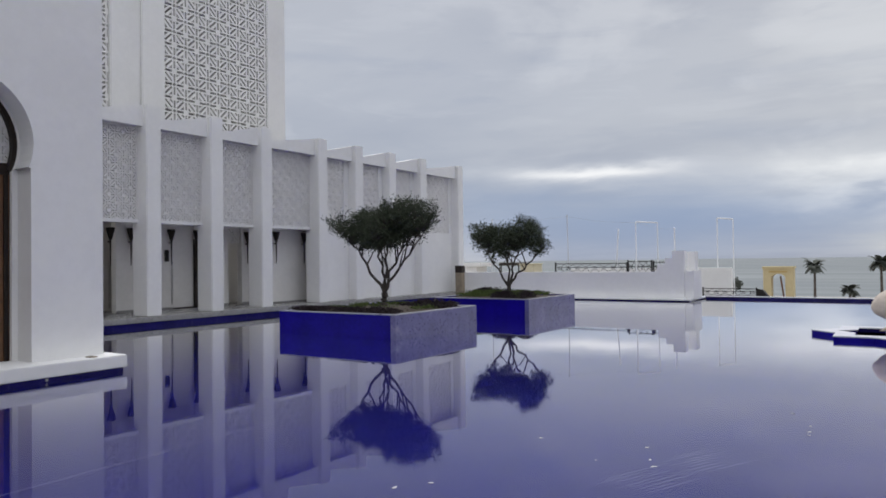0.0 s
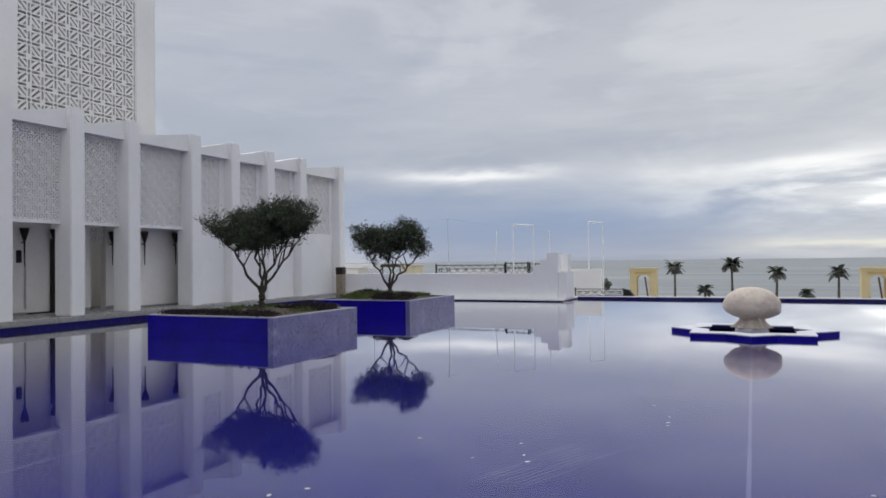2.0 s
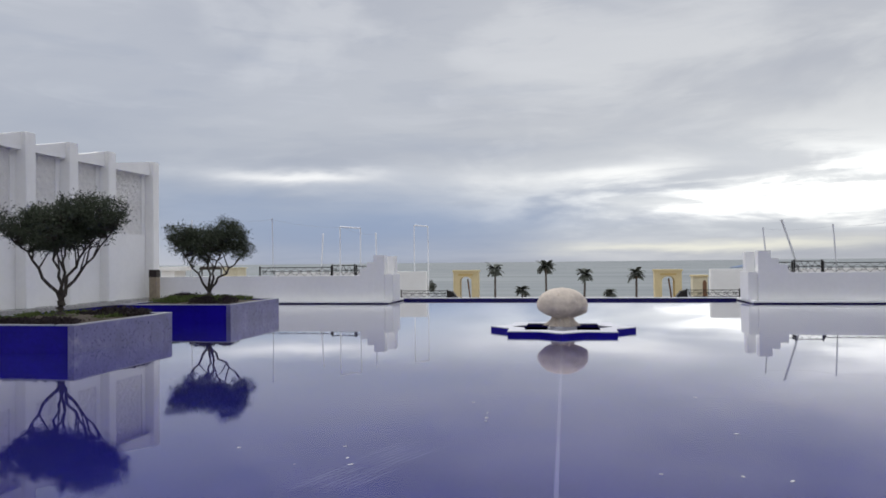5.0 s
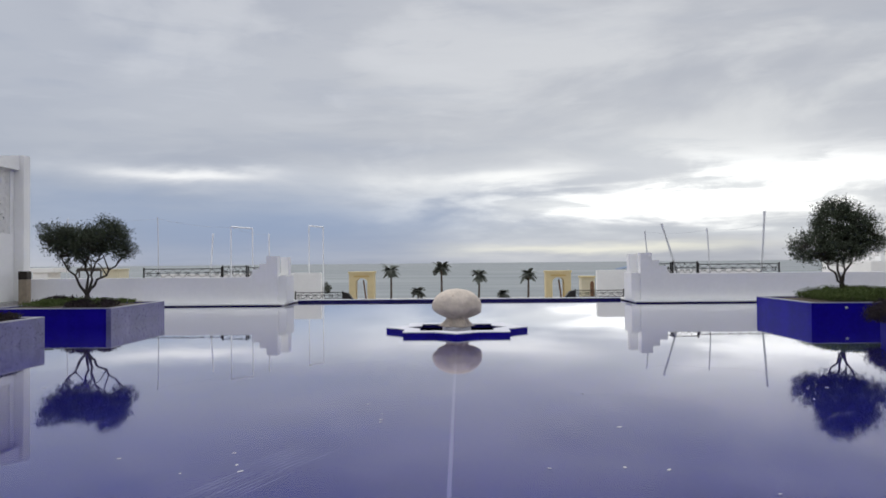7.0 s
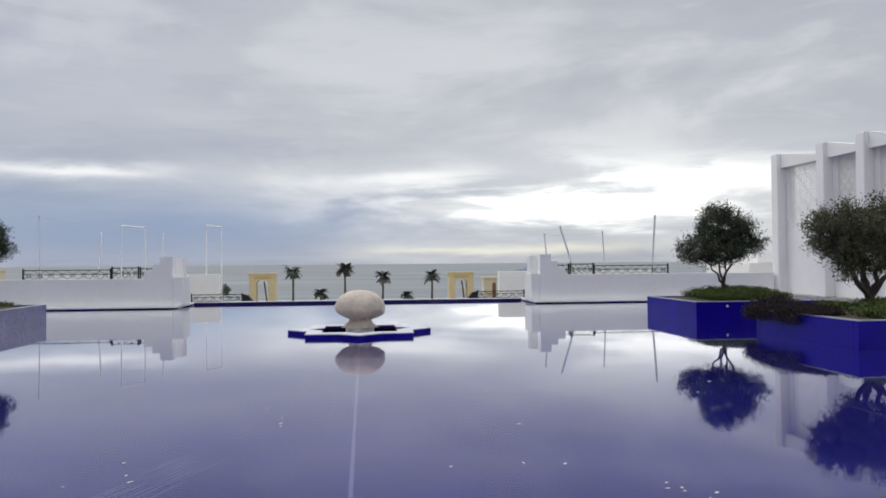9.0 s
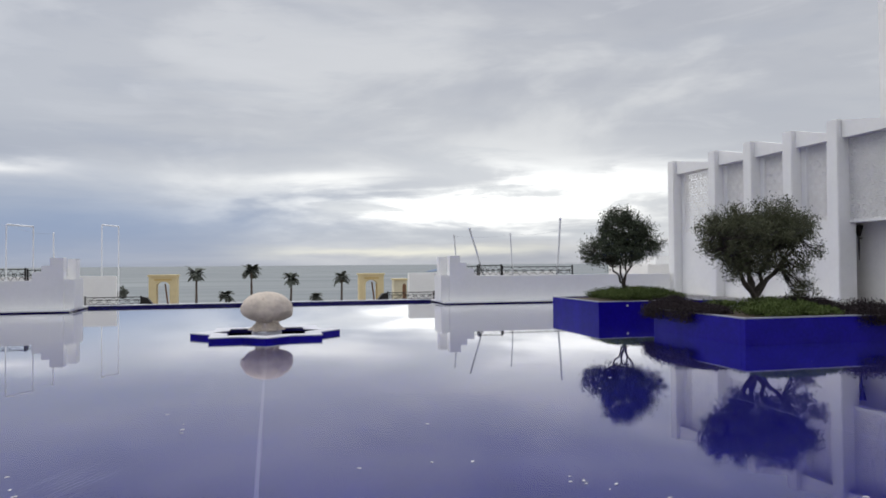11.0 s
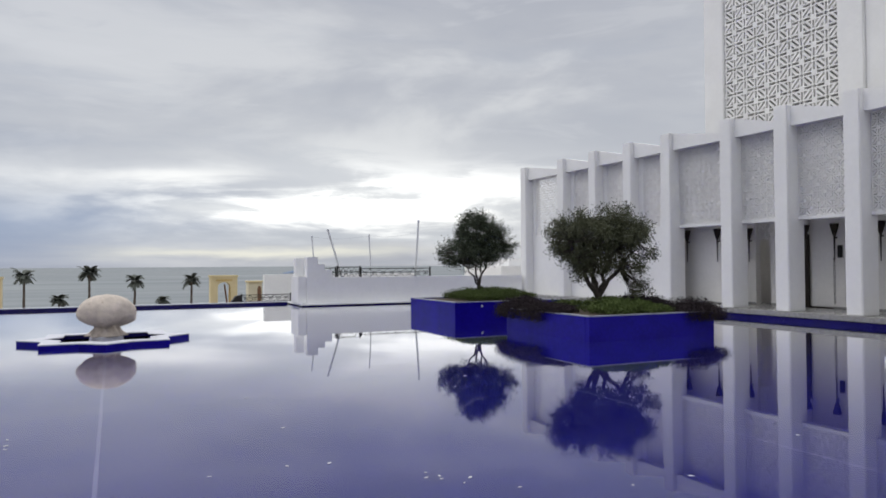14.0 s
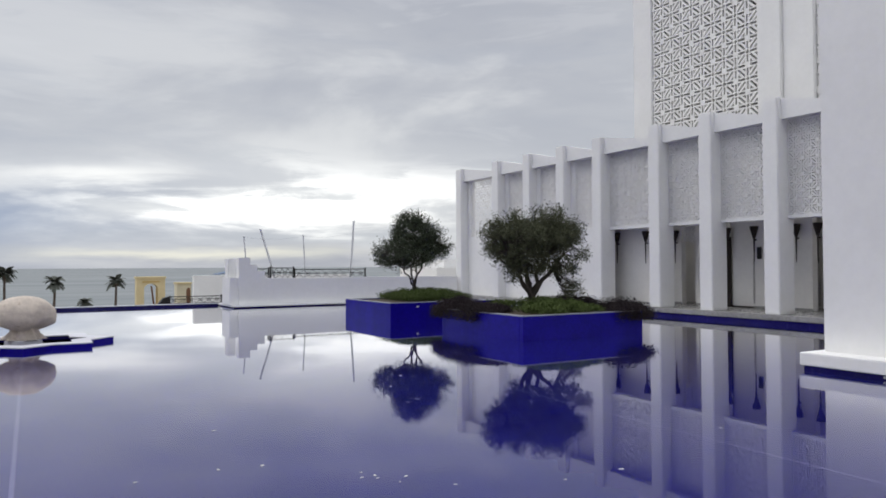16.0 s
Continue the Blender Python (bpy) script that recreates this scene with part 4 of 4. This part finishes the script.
bm = bmesh.new()
rings = []
SEG, LEV = 72, 40
for j in range(LEV + 1):
    u = j / LEV
    z = 0.13 + 0.95 * u
    row = []
    for k in range(SEG):
        a = 2 * math.pi * k / SEG
        if u > 0.22:
            t = (u - 0.22) / 0.78
            q = 2 * t - 0.72 + 0.05 * math.sin(3 * a + 0.7) * (1 - t)
            prof = 0.61 * math.sqrt(max(0.0, 1 - (abs(q) / (1.28 if q > 0 else 0.77)) ** (2.3 if q > 0 else 1.75)))
            prof *= 1 + 0.15 * math.cos(5 * a + 0.5 + 1.2 * t) * (1 - t) ** 2.4 + 0.03 * math.cos(4 * a + 1) * (1 - t) + 0.015 * math.cos(17 * a) * (1 - t)
            prof = max(prof, (0.26 + 0.03 * math.cos(8 * a + 1.5)) * (1 - t) ** 10)
        else:
            t = u / 0.22
            prof = 0.245 + 0.19 * (1 - t) ** 1.5 * (0.45 + 0.55 * abs(math.cos(3 * a + 0.4))) + 0.035 * math.cos(8 * a + 1.5 * t)
        prof += 0.030 * noise.noise(Vector((math.cos(a) * 3, math.sin(a) * 3, z * 6))) + 0.014 * noise.noise(Vector((math.cos(a) * 9, math.sin(a) * 9, z * 18)))
        row.append(bm.verts.new((CX + prof * math.cos(a), CY + 0.88 * prof * math.sin(a), z)))
    rings.append(row)
for r0, r1 in zip(rings, rings[1:]):
    for k in range(SEG):
        bm.faces.new((r0[k], r0[(k + 1) % SEG], r1[(k + 1) % SEG], r1[k]))
bm.faces.new(rings[0][::-1])
bm.faces.new(rings[-1])
for f_ in bm.faces:
    f_.smooth = True
tagged(mesh_object("clam_sculpture", bm, STONE), "weathered beige stone clam shell on the star fountain", "sculpture")

# ---- brown marker pillar at the arcade's end ----
m = thing("marker_pillar", (-17.8, 28.9, 0.16), "short brown stone pillar with a dark top by the arcade", "pillar")
part("shaft", box(-17.97, -17.62, 28.75, 29.05, 0.16, 1.20, 0.012), BROWN_STONE, m)
part("head", box(-17.98, -17.61, 28.74, 29.06, 1.20, 1.53, 0.012), BRONZE, m, "dark top block")

# ---- beach gates, palms, far things ----
def gate(x0, x1, y, z0, z1, group="beach gates"):
    g = thing("beach_gate", ((x0 + x1) / 2, y, z0), "yellow rendered gate with an arched opening above the beach", "gate", group)
    w, d = x1 - x0, 1.4
    a, c, zs = x0 + w * 0.26, x1 - w * 0.26, z1 - 1.25
    arc = [((a + c) / 2 + (c - a) / 2 * math.cos(t), zs + (c - a) / 2 * 0.75 * math.sin(t)) for t in np.linspace(0, math.pi, 13)]
    out = [(x0, z0), (a, z0)] + arc[::-1] + [(c, z0), (x1, z0), (x1, z1 - 0.22), (x0, z1 - 0.22)]
    part("body", prism(out, y, y + d, "y"), YELLOW, g)
    part("cornice", box(x0 - 0.1, x1 + 0.1, y - 0.1, y + d + 0.1, z1 - 0.22, z1, 0.03), YELLOW, g)
    part("panel", box(x0 + w * 0.2, x1 - w * 0.2, y - 0.06, y - 0.004, z1 - 0.62, z1 - 0.45, 0.01), YELLOW_SHADE, g)
    part("shutter", tube([(c - 0.12, y + 0.7, z0), (c - 0.55, y + 0.7, zs + 0.25)], [0.09, 0.09], 6), WOOD, g, "leaning brown beam")
    part("inner_jamb", box(c - 0.02, c + 0.02, y + 0.02, y + d - 0.02, z0, zs, 0.005), YELLOW_SHADE, g)
    return g


gate(-12.5, -9.66, 80, -3.65, 0.76)
gate(9.70, 12.5, 80, -3.65, 0.68)


def palm(x, y, z, ground, spread, seed, label="wind-blown palm tree on the beach promenade"):
    rng = random.Random(seed)
    p = thing("palm_tree", (x, y, ground), label, "palm tree", "beach palms")
    lean = rng.uniform(-0.15, 0.15)
    pts = [(x + lean * (1 - k / 8) ** 2, y, ground + (z - ground) * k / 8) for k in range(9)]
    part("trunk", tube(pts, [0.15 - 0.006 * k + 0.012 * (k % 2) for k in range(9)], 9), PALM_TRUNK, p)
    for k in range(32):
        a = 2 * math.pi * k / 32 + rng.uniform(-0.15, 0.15)
        rise = rng.uniform(-0.30, 1.25)
        length = spread * rng.uniform(0.60, 0.92)
        verts, faces = [], []
        spine = []
        for q in range(9):
            f = q / 8
            r = length * f * (1 - 0.12 * f)
            spine.append(Vector((x + math.cos(a) * r, y + math.sin(a) * r, z + length * (rise * f - 0.55 * f * f))))
        side = Vector((-math.sin(a), math.cos(a), 0))
        for q in range(1, 9):
            for e in range(2):
                c = spine[q - 1].lerp(spine[q], 0.5 + 0.5 * e)
                ahead = (spine[q] - spine[q - 1]).normalized()
                l = spread * 0.34 * (1 - 0.6 * abs(q / 8 - 0.45))
                for sgn in (-1, 1):
                    tip = c + side * sgn * l * 0.8 + ahead * l * 0.6 + Vector((0, 0, -0.25 * l))
                    i = len(verts)
                    verts += [tuple(c - ahead * 0.11), tuple(c + ahead * 0.11), tuple(tip)]
                    faces.append((i, i + 1, i + 2))
        me = bpy.data.meshes.new("frond")
        me.from_pydata(verts, [], faces)
        me.materials.append(PALM_LEAF)
        ob = new("frond", me)
        ob.parent = p
        ob.matrix_parent_inverse = Matrix.Translation(p.location).inverted()
    return p


for i, (x, z, sp) in enumerate(((-8.7, 0.75, 1.45), (-5.27, -1.95, 1.25), (-2.3, 1.0, 1.5), (2.49, 0.05, 1.3), (5.54, -2.25, 1.1), (8.71, 0.1, 1.4))):
    palm(x, 90, z, -3.66, sp, 40 + i)
shrubs("dark_bush", [(-17.0, 90, -2.2, 0.5, 0.5, 1.5)], 500, PALM_LEAF, 51, "dark bush above the beach", 0.3, 0.06)

# beach kiosk, awning and small far buildings
k = thing("beach_hut", (-36.5, 62, -3.65), "small white beach hut with a flat roof", "hut")
part("body", box(-37.2, -35.8, 61, 63, -3.65, 1.15, 0.05), PLASTER, k)
part("roof", box(-37.4, -35.2, 60.8, 63.2, 1.15, 1.55, 0.03), PLASTER, k)
k = thing("beach_kiosk", (-30.3, 62, -3.65), "small pale yellow beach kiosk", "kiosk")
part("body", box(-31.0, -29.6, 61, 63, -3.65, 1.30, 0.05), YELLOW_PALE, k)
part("roof", box(-31.05, -29.55, 60.9, 63.1, 1.30, 1.42, 0.03), YELLOW_PALE, k)
k = thing("beach_shelter", (-32.2, 62, -3.65), "dark thatched beach shelter on thin posts", "shelter")
part("roof", prism([(-33.4, 1.24), (-31.1, 1.24), (-31.3, 1.52), (-33.2, 1.52)], 61, 63, "y"), THATCH, k)
for x in (-33.2, -31.3):
    part("post", tube([(x, 61.3, -3.65), (x, 61.3, 1.24)], [0.06, 0.06]), THATCH, k)
k = thing("beach_kiosk", (19.0, 105, -3.7), "square yellow beach kiosk with an open side", "kiosk")
part("body", box(17.95, 19.9, 105, 107.2, -3.7, -0.75, 0.04), YELLOW_PALE, k)
part("roof", box(17.85, 20.0, 104.8, 107.4, -0.75, -0.5, 0.03), YELLOW, k)
part("doorway", prism([(19.2, -3.7), (19.75, -3.7), (19.75, -1.6), (19.6, -1.25), (19.35, -1.25), (19.2, -1.6)], 104.96, 104.995, "y"), WOOD, k, "dark arched doorway")
k = thing("far_house", (40, 62, -3.65), "white flat-roofed house beyond the end wall", "house")
part("body", box(34.3, 46, 60, 68, -3.65, 1.5, 0.05), PLASTER, k)
part("upper_floor", box(35.7, 46, 61, 68, 1.5, 2.3, 0.05), PLASTER, k)
k = thing("awning", (9.5, 39.5, 1.2), "small blue beach awning behind the white wall", "awning")
part("cloth", prism([(8.85, 1.30), (10.1, 1.58), (10.1, 1.54), (8.85, 1.26)], 39.0, 40.4, "y"), CLOTH, k)
for x, z in ((8.91, 1.28), (10.04, 1.56)):
    part("post", tube([(x, 39.7, -1.2), (x, 39.7, z)], [0.03, 0.03]), POLE, k)

# ---- petals on the water ----
rng = random.Random(77)
spots_on_water = [(rng.uniform(-6, -1.0), rng.uniform(5.0, 10.5)) for _ in range(8)] + [(rng.uniform(1.0, 9), rng.uniform(5, 11)) for _ in range(12)]
spots_on_water += [(2.42, 5.49), (2.63, 5.23), (2.97, 4.95), (3.47, 4.59), (3.78, 4.61), (9.54, 8.08), (6.31, 5.15), (4.2, 4.45), (2.47, 5.62), (2.52, 5.41), (2.74, 5.34), (3.05, 5.04), (6.67, 6.71), (-0.79, 8.03), (4.36, 4.59), (-3.55, 4.46), (-3.32, 4.65), (-3.14, 4.89), (-3.0, 6.62), (-2.34, 6.33), (-1.86, 6.41), (-0.82, 8.46), (-1.06, 9.03), (-2.89, 6.41), (-2.26, 6.16), (-1.77, 6.22), (-0.8, 8.18), (-0.63, 5.71), (0.84, 6.29), (1.48, 6.31), (1.83, 6.24), (2.51, 5.69), (4.4, 9.4)]
for x, y in spots_on_water[::2] + spots_on_water[21::4]:
    r = rng.uniform(0.009, 0.021)
    turn = rng.uniform(0, 6.28)
    out = [(x + r * (1 + 0.4 * math.cos(2 * a)) * math.cos(a + turn), y + r * (1 + 0.4 * math.cos(2 * a)) * math.sin(a + turn)) for a in np.linspace(0, 2 * math.pi, 9)[:-1]]
    tagged(mesh_object("petal", prism(out, 0.001, 0.004, "z"), PETAL), "pale fallen petal floating on the pool", "petal", "floating petals")

# ---- small lamps on the planters ----
for s, y in ((1, 19.74),):
    q = thing("spot_lamp", (s * 10.57, y, 0.42), "small round white lamp on the planter's blue tiles", "lamp", "planter lamps")
    bm = bmesh.new()
    bmesh.ops.create_cone(bm, cap_ends=True, segments=14, radius1=0.035, radius2=0.03, depth=0.03, matrix=Matrix.Translation((s * 10.57, y - 0.012, 0.42)) @ Matrix.Rotation(radians(90), 4, "X"))
    part("ring", bm, RIM, q)
    bm = bmesh.new()
    bmesh.ops.create_cone(bm, cap_ends=True, segments=14, radius1=0.022, radius2=0.018, depth=0.012, matrix=Matrix.Translation((s * 10.57, y - 0.030, 0.42)) @ Matrix.Rotation(radians(90), 4, "X"))
    part("lens", bm, PETAL, q)

# ---- small fittings on the entrance plinths ----
for s in (-1, 1):
    q = thing("plinth_lamp", (s * 10.85, 5.9, 0.038), "small round white lamp in the plinth's blue tiles", "lamp", "plinth lamps")
    for nm, r0, x0, mt in (("ring", 0.022, 10.845, RIM), ("lens", 0.014, 10.828, PETAL)):
        bm = bmesh.new()
        bmesh.ops.create_cone(bm, cap_ends=True, segments=12, radius1=r0, radius2=r0 * 0.85, depth=0.022, matrix=Matrix.Translation((s * x0, 5.9, 0.038)) @ Matrix.Rotation(radians(90), 4, "Y"))
        part(nm, bm, mt, q)
q = thing("drain_cover", (-10.98, 6.68, 0.28), "small brown cover lying on the white plinth ledge", "cover")
part("plate", box(-11.06, -10.90, 6.62, 6.74, 0.28, 0.296, 0.004), BROWN_STONE, q)
part("grip", box(-11.0, -10.96, 6.66, 6.70, 0.296, 0.304, 0.002), BRONZE, q)
